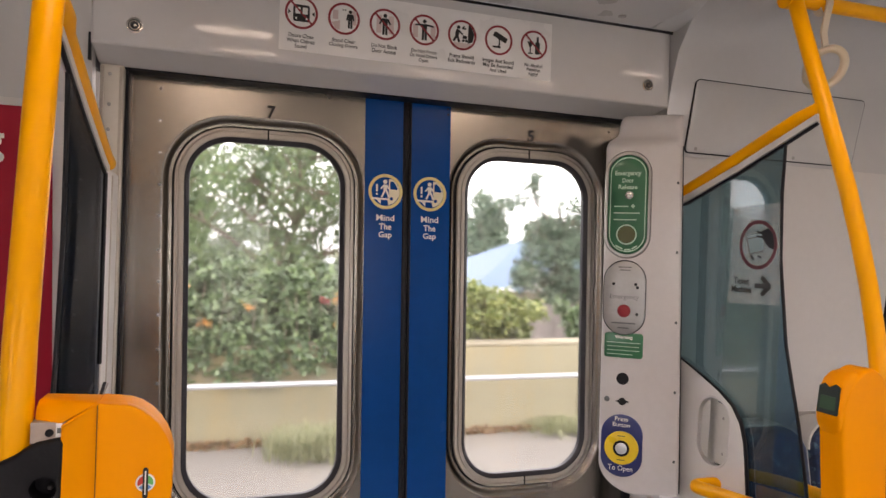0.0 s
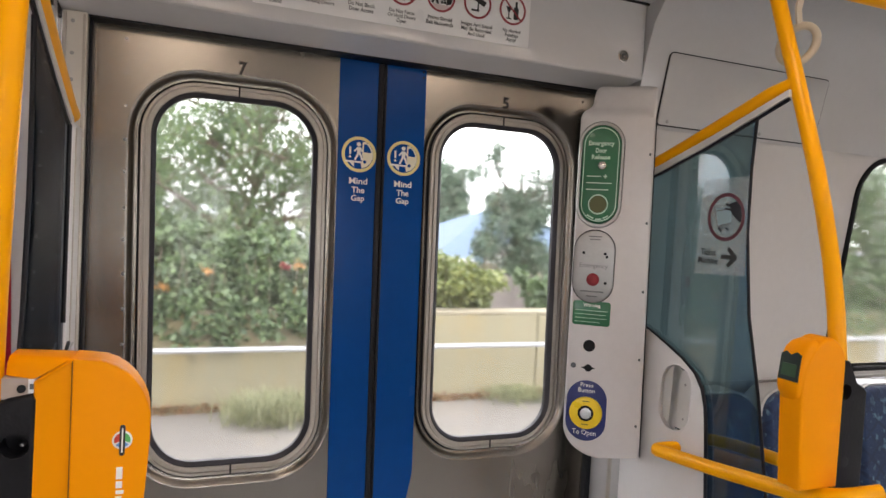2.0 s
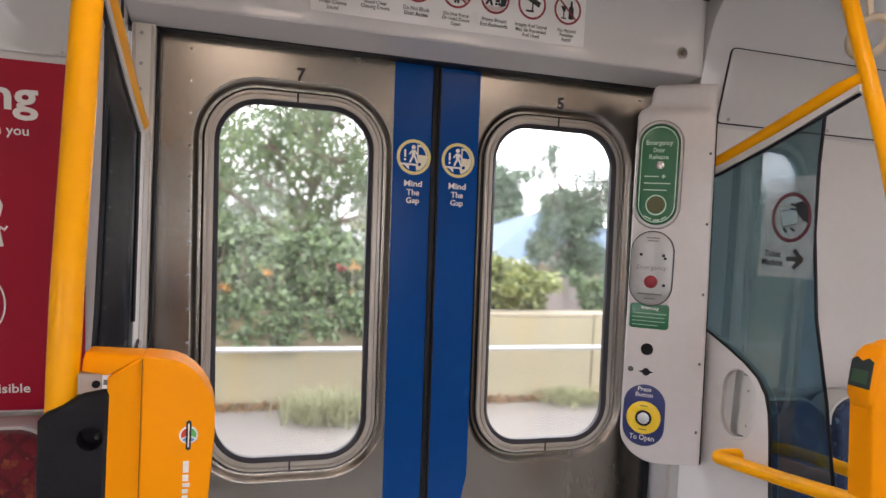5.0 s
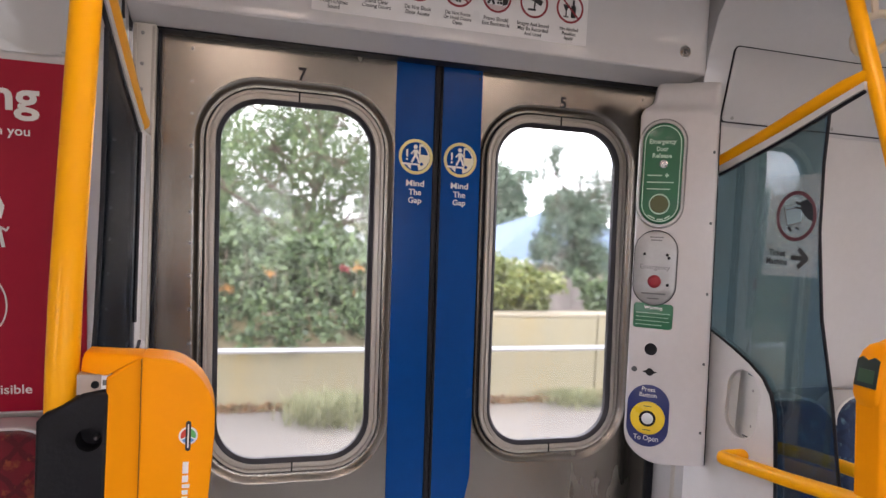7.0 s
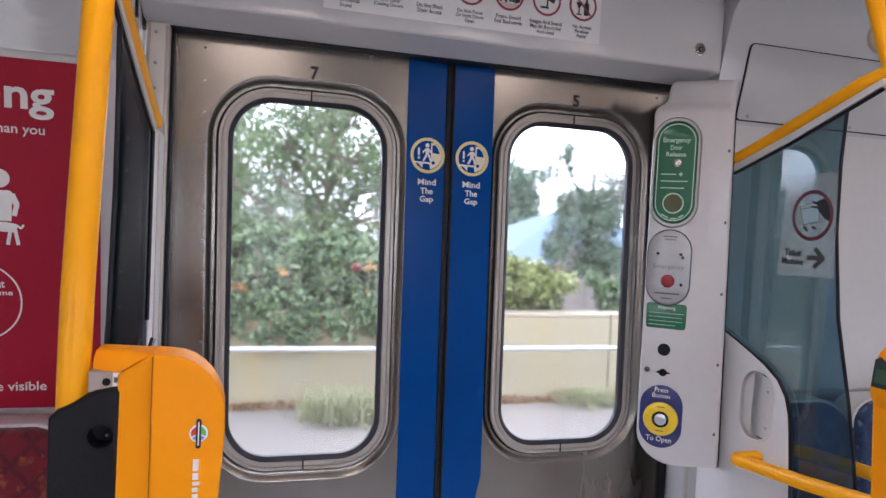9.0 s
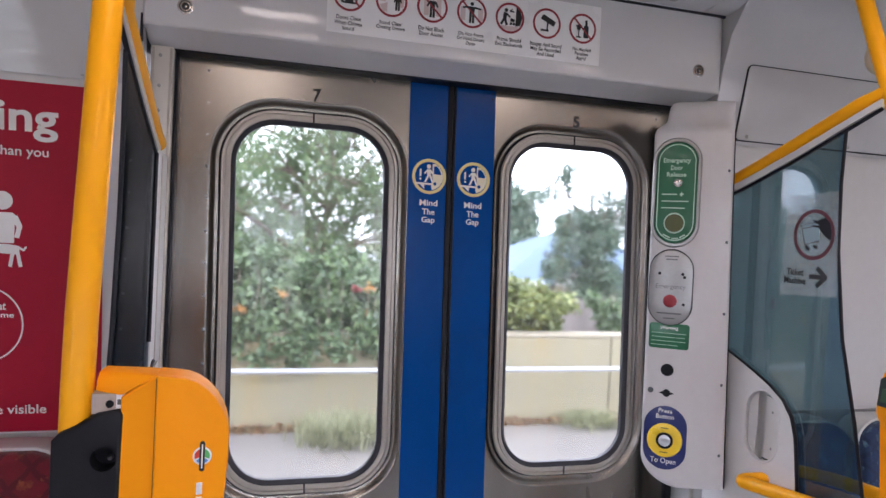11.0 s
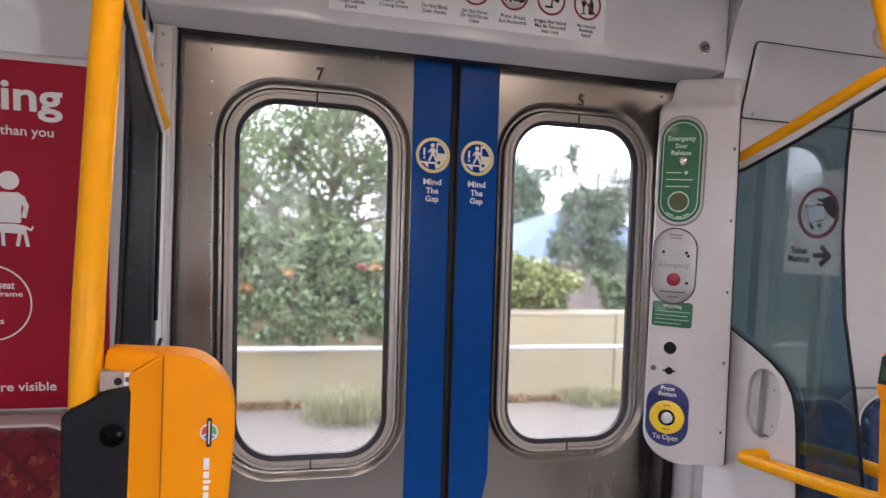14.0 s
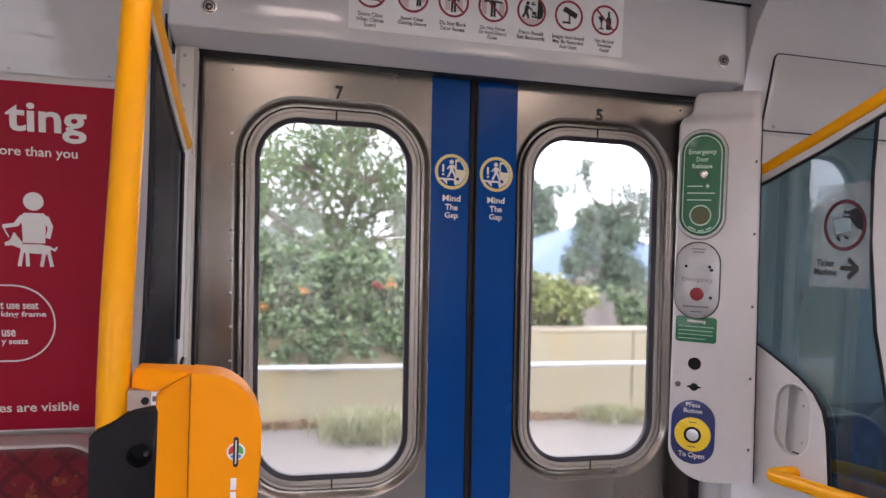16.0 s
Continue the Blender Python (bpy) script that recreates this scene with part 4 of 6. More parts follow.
def draught_screen(side, pole_x, pole_rows):
    at = screen_uv(side)
    sc = empty("draught_screen", "tinted glass draught screen with white base panel and yellow grab bar", "draught screen", "draught screens")
    top = [(-0.205, 1.690), (-0.27, 1.706), (-0.45, 1.763)]
    gl = top + FREE + [(-0.205, 0.45)]
    g = part("glass", plated(gl[::-1], [], -0.004, 0.004, at), SCREEN if side > 0 else SCREENDARK, sc, "blue-grey tinted glass" if side > 0 else "blue-grey tinted glass darkened for its grazing view")
    g.visible_shadow = False
    part("edge_seal", strip3([(u, v, 0.0) for u, v in FREE], 0.0038, at), SEAL, sc, "black glass edge seal")
    part("wall_seal", strip3([(-0.226, 1.690, 0.004), (-0.228, 1.29, 0.004)], 0.0045, at), SEAL, sc)
    part("top_seal", strip3([(-0.20, 1.684, 0.002), (-0.27, 1.702, 0.002), (-0.45, 1.762, 0.002), (-0.586, 1.812, 0.002), (-0.672, 1.8450, 0.002)], 0.0042, at), SEAL, sc)
    part("top_channel", plated([(-0.20, 1.688), (-0.27, 1.706), (-0.45, 1.766), (-0.674, 1.8505), (-0.674, 1.8655), (-0.45, 1.784), (-0.27, 1.725), (-0.20, 1.706)][::-1], [], -0.008, 0.008, at), WHITE, sc, "white glass channel")
    part("grab_bar", tube(bmesh.new(), [at(u, v, 0.0) for u, v in ((-0.17, 1.716), (-0.22, 1.724), (-0.27, 1.740), (-0.36, 1.770), (-0.45, 1.802), (-0.56, 1.842), (-0.62, 1.864))] + [Vector((side * (pole_x - 0.003), -0.655, 1.8775)), Vector((side * pole_x, -0.728, 1.902) if side < 0 else (side * pole_x, -0.672, 1.887))], 0.0160, 16), YELLOW, sc, "diagonal yellow grab bar")
    drop = 0.0 if side > 0 else 0.05
    oval = rrect(-0.402, 1.117, 0.108, 0.168, 0.051, 10)
    oval = [(u - 0.05 * (v - 1.103), v) for u, v in oval]
    bp = part("base_panel", plated(([(u, v - drop) for u, v in PANEL] + [(-0.205, 0.45)])[::-1], [oval], 0.005, 0.020, at, edge=0.006), WHITE, sc, "white moulded base panel with curved top")
    # the grip is pressed in as a shallow trough, deepest along an upright crease
    mid, dish = -0.372, bmesh.new()
    across = lambda p: p[0] - mid + 0.05 * (p[1] - 1.103)
    left, right = [p for p in oval if across(p) > 0.001], [p for p in oval if across(p) < -0.001]
    vmin, vmax = min(v for u, v in oval), max(v for u, v in oval)
    crease = [dish.verts.new(at(mid - 0.05 * (v - 1.103), v, 0.0062)) for v in (vmin + 0.001, vmax - 0.001)]
    for half in (left, right):
        half.sort(key=lambda p: p[1])
        dish.faces.new([crease[1], crease[0]] + [dish.verts.new(at(u, v, 0.0062 + 0.17 * abs(across((u, v))))) for u, v in half])
    finish("hand_recess", dish, MIRROR, bp, "polished oval recess plate", smooth=False)
    part("recess_rim", ringed(oval, [(0.0, 0.009), (0.0, 0.0205), (0.004, 0.0215), (0.007, 0.0195)], at), WHITE, bp)
    for vv in (1.150, 1.062):
        part("screw", knobbed(at(-0.436, vv + 0.008, 0.0165), (-side, 0, 0), 0.0035, 0.0015, 10), PLATE, bp)
    part("panel_seal", strip3([(u, v - drop, 0.012) for u, v in PANEL], 0.0074 if side > 0 else 0.0035, at), SEAL, bp, "black panel edge seal")
    part("pole", tube(bmesh.new(), [Vector((side * pole_x, y, z)) for y, z in pole_rows], 0.0168 if side > 0 else 0.0195, 20), YELLOW, sc, "yellow upright pole")
    part("pole_foot", tube(bmesh.new(), [Vector((side * pole_x, pole_rows[-1][0] + 0.02, 0.98)), Vector((side * pole_x, pole_rows[-1][0] + 0.02, 0.0))], 0.0205, 16), YELLOW, sc)
    return sc


scr_r = draught_screen(1, 0.735, [(-0.580, 2.160), (-0.599, 2.100), (-0.633, 2.000), (-0.668, 1.900), (-0.702, 1.800), (-0.735, 1.700), (-0.764, 1.600), (-0.789, 1.500), (-0.808, 1.400), (-0.821, 1.300), (-0.823, 1.270)])
scr_l = draught_screen(-1, 0.716, [(-0.660, 2.200), (-0.715, 1.95), (-0.742, 1.85), (-0.768, 1.72), (-0.797, 1.56), (-0.821, 1.42), (-0.829, 1.32), (-0.830, 1.26)])
part("side_upright", boxed(-0.742, -0.712, -0.226, -0.074, 0.0, 1.70, 0.004), WHITE, scr_l, "white upright between screen and door post")
part("upright_bead", boxed(-0.7135, -0.710, -0.172, -0.160, 0.0, 1.69, 0.001), ALU, scr_l)
part("hand_rail", piped([(0.735, -0.452, 1.004), (0.664, -0.378, 0.977), (0.665, -0.48, 0.989), (0.665, -0.60, 1.003), (0.667, -0.82, 1.034), (0.680, -0.90, 1.060), (0.735, -0.93, 1.075)], 0.0165, 0.026), YELLOW, scr_r, "horizontal yellow hand rail")
part("hand_rail", piped([(0.735, -0.335, 0.992), (0.788, -0.340, 0.996), (0.788, -0.432, 1.013), (0.788, -0.537, 1.029), (0.788, -0.650, 1.036), (0.786, -0.82, 1.045), (0.735, -0.84, 1.05)], 0.0150, 0.035), YELLOW, scr_r, "horizontal yellow hand rail")
part("ceiling_rail", piped([(0.735, -0.578, 2.147), (1.2, -0.578, 2.150), (2.6, -0.578, 2.150)], 0.0165), YELLOW, scr_r, "yellow ceiling rail")
part("rail_joint", knobbed((0.715, -0.576, 2.147), (1, 0, 0), 0.023, 0.042, 20, 0.3), YELLOW, scr_r)

# notice on the glass
gn = screen_uv(1)
film = thing("glass_notice", plated([(-0.588, 1.449), (-0.424, 1.442), (-0.438, 1.678), (-0.580, 1.682)][::-1], [], 0.0046, 0.0052, gn), FILM, "translucent notice with a red ring stuck on the screen glass", "sticker")
part("notice_ring", plated(circle(-0.518, 1.586, 0.058, 40), [circle(-0.518, 1.586, 0.0495, 40)], 0.0054, 0.006, gn), MAROON, film, "dark red ring")
strokes("card_print", [[(-0.484, 1.606), (-0.496, 1.566), (-0.534, 1.574), (-0.534, 1.612)][::-1]], 0.0054, gn, PALEBLUE, film)
strokes("hand_print", [[(-0.529, 1.618), (-0.548, 1.624), (-0.5625, 1.612), (-0.5675, 1.590), (-0.566, 1.574), (-0.553, 1.580), (-0.542, 1.590), (-0.531, 1.602)][::-1], bar2d(-0.532, 1.612, -0.516, 1.618, 0.005), bar2d(-0.533, 1.604, -0.514, 1.606, 0.0045), bar2d(-0.498, 1.560, -0.508, 1.551, 0.006), bar2d(-0.520, 1.560, -0.531, 1.556, 0.004)], 0.0058, gn, SEAL, film)
strokes("slot_print", [bar2d(-0.482, 1.608, -0.494, 1.563, 0.002), bar2d(-0.494, 1.563, -0.536, 1.571, 0.002), bar2d(-0.486, 1.600, -0.534, 1.607, 0.002)], 0.0058, gn, FAINT, film)
lettering("wording", "Ticket\nMachine", -0.470, 1.489, 0.0054, 0.064, 0.036, gn, GLASSTURN, INK, film, bold=0.015)
strokes("arrow", [bar2d(-0.512, 1.490, -0.552, 1.490, 0.0105), bar2d(-0.533, 1.511, -0.559, 1.489, 0.0105), bar2d(-0.533, 1.469, -0.559, 1.491, 0.0105)], 0.0054, gn, INK, film)

# hanging strap
strap = empty("hanging_strap", "cream plastic hanging strap on a yellow rail", "strap")
band = bmesh.new()
rows = [[band.verts.new(Vector((x + sx * 0.0085, y + sy * 0.0026, z))) for sx, sy in ((-1, -1), (1, -1), (1, 1), (-1, 1))] for x, y, z in ((0.822, -0.600, 2.168), (0.820, -0.601, 2.140), (0.814, -0.598, 2.105), (0.812, -0.594, 2.075), (0.820, -0.593, 2.040))]
for a, b in zip(rows, rows[1:]):
    for k in range(4):
        band.faces.new((a[k], a[(k + 1) % 4], b[(k + 1) % 4], b[k]))
band.faces.new(rows[0][::-1])
band.faces.new(rows[-1])
part("strap_band", band, STRAP, strap, "flat cream strap")
part("strap_clip", ringed(rrect(0.822, 2.150, 0.022, 0.050, 0.009, 4), [(0.0, -0.010), (0.0, 0.010), (0.004, 0.010), (0.004, -0.010), (0.0, -0.010)], lambda u, v, w: Vector((u, -0.578 - w, v))), STRAP, strap)
loop3 = [Vector((0.822 + 0.027 * math.cos(a), -0.592 - 0.027 * math.cos(a), 1.996 + 0.042 * math.sin(a) + 0.011 * math.cos(a))) for a in (2 * math.pi * i / 32 for i in range(33))]
part("handle_ring", tube(bmesh.new(), loop3, 0.0095, 12, caps=False), STRAP, strap, "round cream hand loop")


# ---- ticket validators on the poles ----
def validator(side, xo, yf, z1, black_top, W, cut, deep, low=0.0, k=1.0):
    """side: which side of the doorway; xo: x of the pole side; yf: the near face."""
    H = 0.33
    at = lambda u, v, w: Vector((xo - k * u if side > 0 else -xo + k * u, yf - k * w, z1 - k * (H - v)))
    v = empty("ticket_validator", "orange plastic ticket validator on a yellow pole", "ticket validator", "ticket validators")

    def outline(a, b, d=0.0):
        o = [(a, low), (b - 0.012, low), (b - 0.006, 0.12), (b, 0.215)]
        o += [(b - 0.072 + 0.072 * math.cos(radians(t)), 0.248 + 0.080 * math.sin(radians(t)) ** 1.15) for t in range(6, 91, 12)]
        if cut < 0.01:
            return o + [(a + 0.050 - 0.050 * math.sin(radians(t)), 0.278 + 0.050 * math.cos(radians(t)) ** 1.15) for t in range(6, 91, 14)] + [(a, 0.24)]
        return o + ([(a, H)] if a > 0.03 else [(0.052, H), (0.0095, 0.302), (a, 0.300)])
    part("cover", plated(outline(cut, W), [], -0.016, 0.0, at, edge=0.0025 if cut > 0.01 else 0.006), ORANGE, v, "orange moulded side cover")
    part("body", plated(outline(0.008 if cut > 0.01 else 0.001, W - 0.002), [], -deep, -0.008, at, edge=0.004), ORANGE, v)
    if cut > 0.01:
        part("crease", plated([(cut - 0.0012, 0.0), (cut - 0.0003, 0.0), (cut - 0.0003, H - 0.004), (cut - 0.0012, H - 0.004)], [], -0.012, -0.0035, at), ORANGEDARK, v)
    if cut > 0.01:
        sh = bmesh.new()
        for q in ((0.051, H - 0.001, -0.0095), (0.051, H, -0.016), (0.008, 0.303, -0.0095), (-0.026, 0.306, -0.026), (-0.026, H - 0.006, -0.034), (-0.024, H, -0.040), (0.051, H, -0.060), (-0.024, H, -0.080), (-0.026, 0.300, -0.080), (0.008, 0.300, -0.060)):
            sh.verts.new(at(*q))
        hull = bmesh.ops.convex_hull(sh, input=sh.verts[:])
        bmesh.ops.bevel(sh, geom=sh.edges[:], offset=0.002, segments=2, affect="EDGES", profile=0.5)
        part("neck", sh, ORANGE, v, "sloping orange shoulder")
        part("label_plate", plated([(-0.028, 0.278), (0.014, 0.280), (0.014, 0.3045), (-0.028, 0.3045)], [], -0.06, -0.0145, at), LABELPINK, v, "pale maker's plate")
        part("label_patch", plated([(0.0015, 0.285), (0.013, 0.285), (0.013, 0.3045), (0.0015, 0.3045)], [], -0.0145, -0.0141, at), STICKER, v, "small white label")
        part("sensor", knobbed(at(-0.006, 0.291, -0.0145), (0, -1, 0), 0.0048, 0.002, 16), BLACK, v)
        part("plate_print", plated([(0.003, 0.290), (0.011, 0.290), (0.011, 0.297), (0.003, 0.297)], [], -0.0141, -0.0137, at), FAINT, v)
    br = [(-0.074, low - 0.05), (0.008, low - 0.05), (0.013, 0.278), (0.007, 0.285), (-0.020, 0.280), (-0.044, black_top + 0.012), (-0.064, black_top + 0.002), (-0.073, black_top - 0.008)]
    hole = circle(-0.010, 0.220, 0.016, 24)
    b = part("bracket", plated(br, [hole], -0.075, -0.006, at, edge=0.006), BLACK, v, "black moulded pole bracket")
    part("bracket_recess", disc(circle(-0.010, 0.220, 0.017, 24), -0.04, at, 0.002), BLACK, b)
    part("screw", knobbed(at(-0.006, 0.214, -0.04), (0, -1, 0), 0.0036, 0.010, 12), PLATE, b)
    part("bracket_hole", knobbed(at(-0.022, 0.08, -0.008), (0, -1, 0), 0.012, 0.0025, 18), SEAL, b)
    return v, at


val_l, vat = validator(-1, 0.669, -0.863, 1.347, 0.253, 0.146, 0.052, 0.062, k=0.94)
# coloured roundel and lettering bars
lc = (0.1128, 0.222)
part("roundel", disc(circle(*lc, 0.0122, 28), 0.0004, vat), PALE, val_l, "white-edged tri-colour roundel")
for k, m in enumerate(LOGO):
    a0 = 90 + 120 * k
    seg = [lc] + [(lc[0] + 0.0098 * math.cos(radians(a0 + 8 + t)), lc[1] + 0.0098 * math.sin(radians(a0 + 8 + t))) for t in range(0, 105, 13)]
    part("roundel_sector", disc(seg, 0.0011, vat), m, val_l)
part("roundel_bar", disc(rrect(lc[0], lc[1], 0.0068, 0.041, 0.0033, 4), 0.0017, vat), INK, val_l)
strokes("roundel_print", [bar2d(lc[0], lc[1] - 0.016, lc[0], lc[1] + 0.016, 0.0018)], 0.0024, vat, PALE, val_l)
for bar in (bar2d(0.1105, 0.186, 0.1105, 0.170, 0.0075), bar2d(0.1105, 0.167, 0.1105, 0.158, 0.0075), bar2d(0.1117, 0.155, 0.1117, 0.150, 0.0095), bar2d(0.1105, 0.147, 0.1105, 0.141, 0.0075), bar2d(0.1105, 0.138, 0.1105, 0.128, 0.0075), bar2d(0.1120, 0.120, 0.1120, 0.108, 0.0095), bar2d(0.1120, 0.105, 0.1120, 0.093, 0.0095), bar2d(0.1120, 0.090, 0.1120, 0.078, 0.0095)):
    strokes("mark_bar", [bar], 0.0004, vat, PALE, val_l)

val_r, wat = validator(1, 0.707, -0.862, 1.358, 0.225, 0.114, 0.002, 0.052, 0.035)
# display on the inner face, on a swelling that tapers away below
hood = bmesh.new()
rows = []
for z, out, y0, y1 in ((1.352, -0.030, -0.850, -0.822), (1.346, -0.014, -0.857, -0.816), (1.334, -0.003, -0.8605, -0.812), (1.318, 0.0035, -0.8605, -0.810), (1.275, 0.009, -0.860, -0.808), (1.258, 0.009, -0.859, -0.808), (1.246, 0.005, -0.857, -0.809), (1.236, -0.002, -0.855, -0.810), (1.215, -0.008, -0.853, -0.811)):
    rows.append([hood.verts.new((x, y, z)) for x, y in ((0.63, y0), (0.601 - out, y0), (0.596 - out, y0 + 0.001), (0.593 - out, y0 + 0.006), (0.593 - out, y1 - 0.005), (0.597 - out, y1), (0.63, y1))])
for a, b in zip(rows, rows[1:]):
    for k in range(len(a) - 1):
        hood.faces.new((a[k], a[k + 1], b[k + 1], b[k]))
hood.faces.new(rows[0])
hood.faces.new(rows[-1][::-1])
finish("display_hood", hood, ORANGE, val_r, angle=60)


def tilt_uv(u, v, w):
    """On the sloping display face."""
    return Vector((0.5895 + 0.1279 * (v - 1.318) - w, u, v))


part("display", plated([(-0.8565, 1.272), (-0.813, 1.272), (-0.813, 1.320), (-0.822, 1.326), (-0.834, 1.320), (-0.846, 1.327), (-0.8565, 1.322)], [], -0.004, 0.0012, tilt_uv), DISPLAY, val_r, "dark tilted display")
part("display_lit", plated([(-0.851, 1.280), (-0.819, 1.280), (-0.819, 1.304), (-0.851, 1.304)], [], 0.0012, 0.0018, tilt_uv), DISPLAYTOP, val_r)

# ---- poster behind the priority seats ----
poster = thing("poster", plated(rrect(-1.17, 1.4395, 0.65, 0.792, 0.002, 2), [], 0.001, 0.0022, lean_uv), POSTER, "red priority seating poster with white print on the wall", "poster")
L = (lean_uv, LEANTURN, PALE, poster)
w = 0.0024
lettering("wording", "ting", -0.938, 1.750, w, 0.162, 0.084, *L, align="RIGHT", bold=0.022)
lettering("wording", "ore than you", -0.957, 1.683, w, 0.156, 0.027, *L, align="RIGHT", bold=0.012)
lettering("wording", "es are visible", -0.960, 1.097, w, 0.168, 0.022, *L, align="RIGHT", bold=0.012)
for word, u, v, wd in (("t use seat", -1.042, 1.338, 0.078), ("king frame", -1.026, 1.317, 0.092), ("use", -1.090, 1.274, 0.028), ("y seats", -1.065, 1.252, 0.054)):
    lettering("wording", word, u, v, w, wd, 0.016, *L, align="RIGHT", bold=0.02)
part("print_outline", ringed(rrect(-1.152, 1.2965, 0.29, 0.180, 0.088, 14), [(0.0, w - 0.0002), (0.0, w + 0.0005), (-0.0035, w + 0.0005), (-0.0035, w - 0.0002)], lean_uv), PALE, poster)
hu, hv = -1.048, 1.576
fig = lambda pts: [(hu + p, hv + q) for p, q in pts]
limb = lambda p0, q0, p1, q1, t: bar2d(hu + p0, hv + q0, hu + p1, hv + q1, t)
person = [circle(hu, hv, 0.0205, 28), fig([(-0.019, -0.026), (-0.027, -0.034), (-0.024, -0.055), (-0.0225, -0.094), (0.0225, -0.094), (0.024, -0.055), (0.028, -0.034), (0.020, -0.026)]),
          limb(0.024, -0.034, 0.034, -0.058, 0.012), limb(0.034, -0.056, 0.028, -0.082, 0.010), limb(-0.022, -0.034, -0.036, -0.054, 0.011), limb(-0.035, -0.053, -0.062, -0.058, 0.009), limb(-0.062, -0.058, -0.050, -0.082, 0.0025)]
guide_dog = [fig([(-0.030, -0.097), (-0.026, -0.116), (0.026, -0.119), (0.034, -0.110), (0.033, -0.100), (0.010, -0.096)]), fig([(-0.044, -0.078), (-0.039, -0.070), (-0.034, -0.078), (-0.022, -0.094), (-0.030, -0.106), (-0.042, -0.100), (-0.058, -0.101), (-0.059, -0.094), (-0.048, -0.088)]),
             limb(-0.024, -0.112, -0.030, -0.147, 0.0075), limb(-0.014, -0.112, -0.013, -0.147, 0.0075), limb(0.021, -0.112, 0.015, -0.147, 0.0075), limb(0.029, -0.108, 0.036, -0.147, 0.0075), limb(0.031, -0.102, 0.043, -0.110, 0.005), limb(0.042, -0.110, 0.047, -0.101, 0.004)]
for k, shape in enumerate(person + guide_dog):
    strokes("symbol", [shape], w + 0.00015 * k, lean_uv, PALE, poster)
rivets(wall_left, [lean_uv(x, 1.862, 0.0045) for x in (-1.29, -1.089, -0.89)], r=0.0045, material=PLATE, name="screw")


# ---- seats along the side walls ----
def bench_seat(fab, label, group):
    """Built round x = 0, against the side wall."""
    s = empty("bench_seat", label, "seat", group)

    def bk(u, v, w):
        return Vector((u, -0.055 - 0.16 * (1.06 - v) - w, v))
    def outline(hw, z1, r):
        return [(-hw, 0.50), (hw, 0.50)] + [(hw - r + r * math.cos(radians(t)), z1 - r + r * math.sin(radians(t)) * 0.7 + 0.3 * r * (t / 90)) for t in range(0, 91, 15)] + [(-hw + r - r * math.sin(radians(t)), z1 - r + r * math.cos(radians(t)) * 0.7 + 0.3 * r * (1 - t / 90)) for t in range(0, 91, 15)]
    part("shell", plated(outline(0.212, 1.044, 0.084), [], -0.02, 0.058, bk, edge=0.012), PANELGREY, s, "pale grey moulded seat shell")
    rim = outline(0.2085, 1.042, 0.082)[1:]
    part("piping", tube(bmesh.new(), [bk(u, v, 0.064) for u, v in rim], 0.0035, 8), WHITE, s, "white rim along the backrest")
    part("backrest", plated(outline(0.206, 1.038, 0.082), [], 0.05, 0.092, bk, edge=0.018), fab, s)
    part("seat", boxed(-0.205, 0.205, -0.60, -0.16, 0.41, 0.49, 0.03, 3), fab, s)
    part("seat_base", boxed(-0.20, 0.20, -0.56, -0.04, 0.30, 0.408, 0.01), WHITE, s)
    part("leg", boxed(-0.16, 0.16, -0.42, -0.10, 0.0, 0.30, 0.01), PANELGREY, s)
    return s


s1 = bench_seat(BLUESEAT, "side-facing seat in dark blue patterned fabric with white shell", "blue seats")
s1.location = (1.072, 0, -0.004)
copy_thing(s1, pose(1.512, 0, -0.004))
copy_thing(s1, pose(1.952, 0, -0.004))
s2 = bench_seat(REDSEAT, "side-facing priority seat in dark red patterned fabric", "red seats")
s2.location = (-1.075, 0, -0.004)
copy_thing(s2, pose(-1.515, 0, -0.004))

# ---- right side wall: hatch and window ----
hl = rrect(1.142, 1.968, 0.648, 0.204, 0.012, 4)


def cove_uv(u, v, w):
    return Vector((u, -0.106 - 0.222 * (v - 1.852) - w, v))


part("hatch_gap", plated(inset(hl, 0.0032), [], -0.002, 0.004, cove_uv), SEAL, wall_right)
hatch = part("hatch", plated(hl, [], 0.002, 0.0065, cove_uv, edge=0.0015), PANELGREY, wall_right, "pale grey access hatch with screws")
for u in (0.852, 1.222):
    part("screw", knobbed(cove_uv(u, 1.876, 0.0065), (0, -1, 0), 0.0055, 0.002, 12), PLATE, hatch)
win = rrect(2.2775, 1.4565, 1.065, 0.763, 0.13)
part("window_seal", ringed(win, [(0.0, -0.05), (0.0, 0.003), (0.004, 0.009), (0.016, 0.009), (0.020, 0.0)], lean_uv), RUBBER, wall_right, "black window seal")
part("pane", disc(inset(win, 0.002), -0.03, lean_uv, 0.006), GLASS, wall_right).visible_shadow = False

# ---- outside: ground, platform, retaining wall, rail ----
ASPHALT = plain("dusty_worn_asphalt", (0.17, 0.158, 0.14), 0.9, 0.0, 0.18, 0.7, 22.0, 0.25, dirt=0.4, dirtcol=(0.27, 0.23, 0.17))
SOIL = plain("dry_earth_and_grass", (0.13, 0.12, 0.06), 0.95, 0.0, 0.3, 0.3, 12.0, 0.5)
CONCRETE = by_piece("weathered_beige_concrete", (0.275, 0.252, 0.165), 0.06, 0.9, 1.3, 30.0, 0.25, stains=0.55, staincol=(0.30, 0.225, 0.085))
COPING = by_piece("pale_concrete_coping", (0.31, 0.28, 0.20), 0.08, 0.9, 2.0, 30.0, 0.3, stains=0.3)
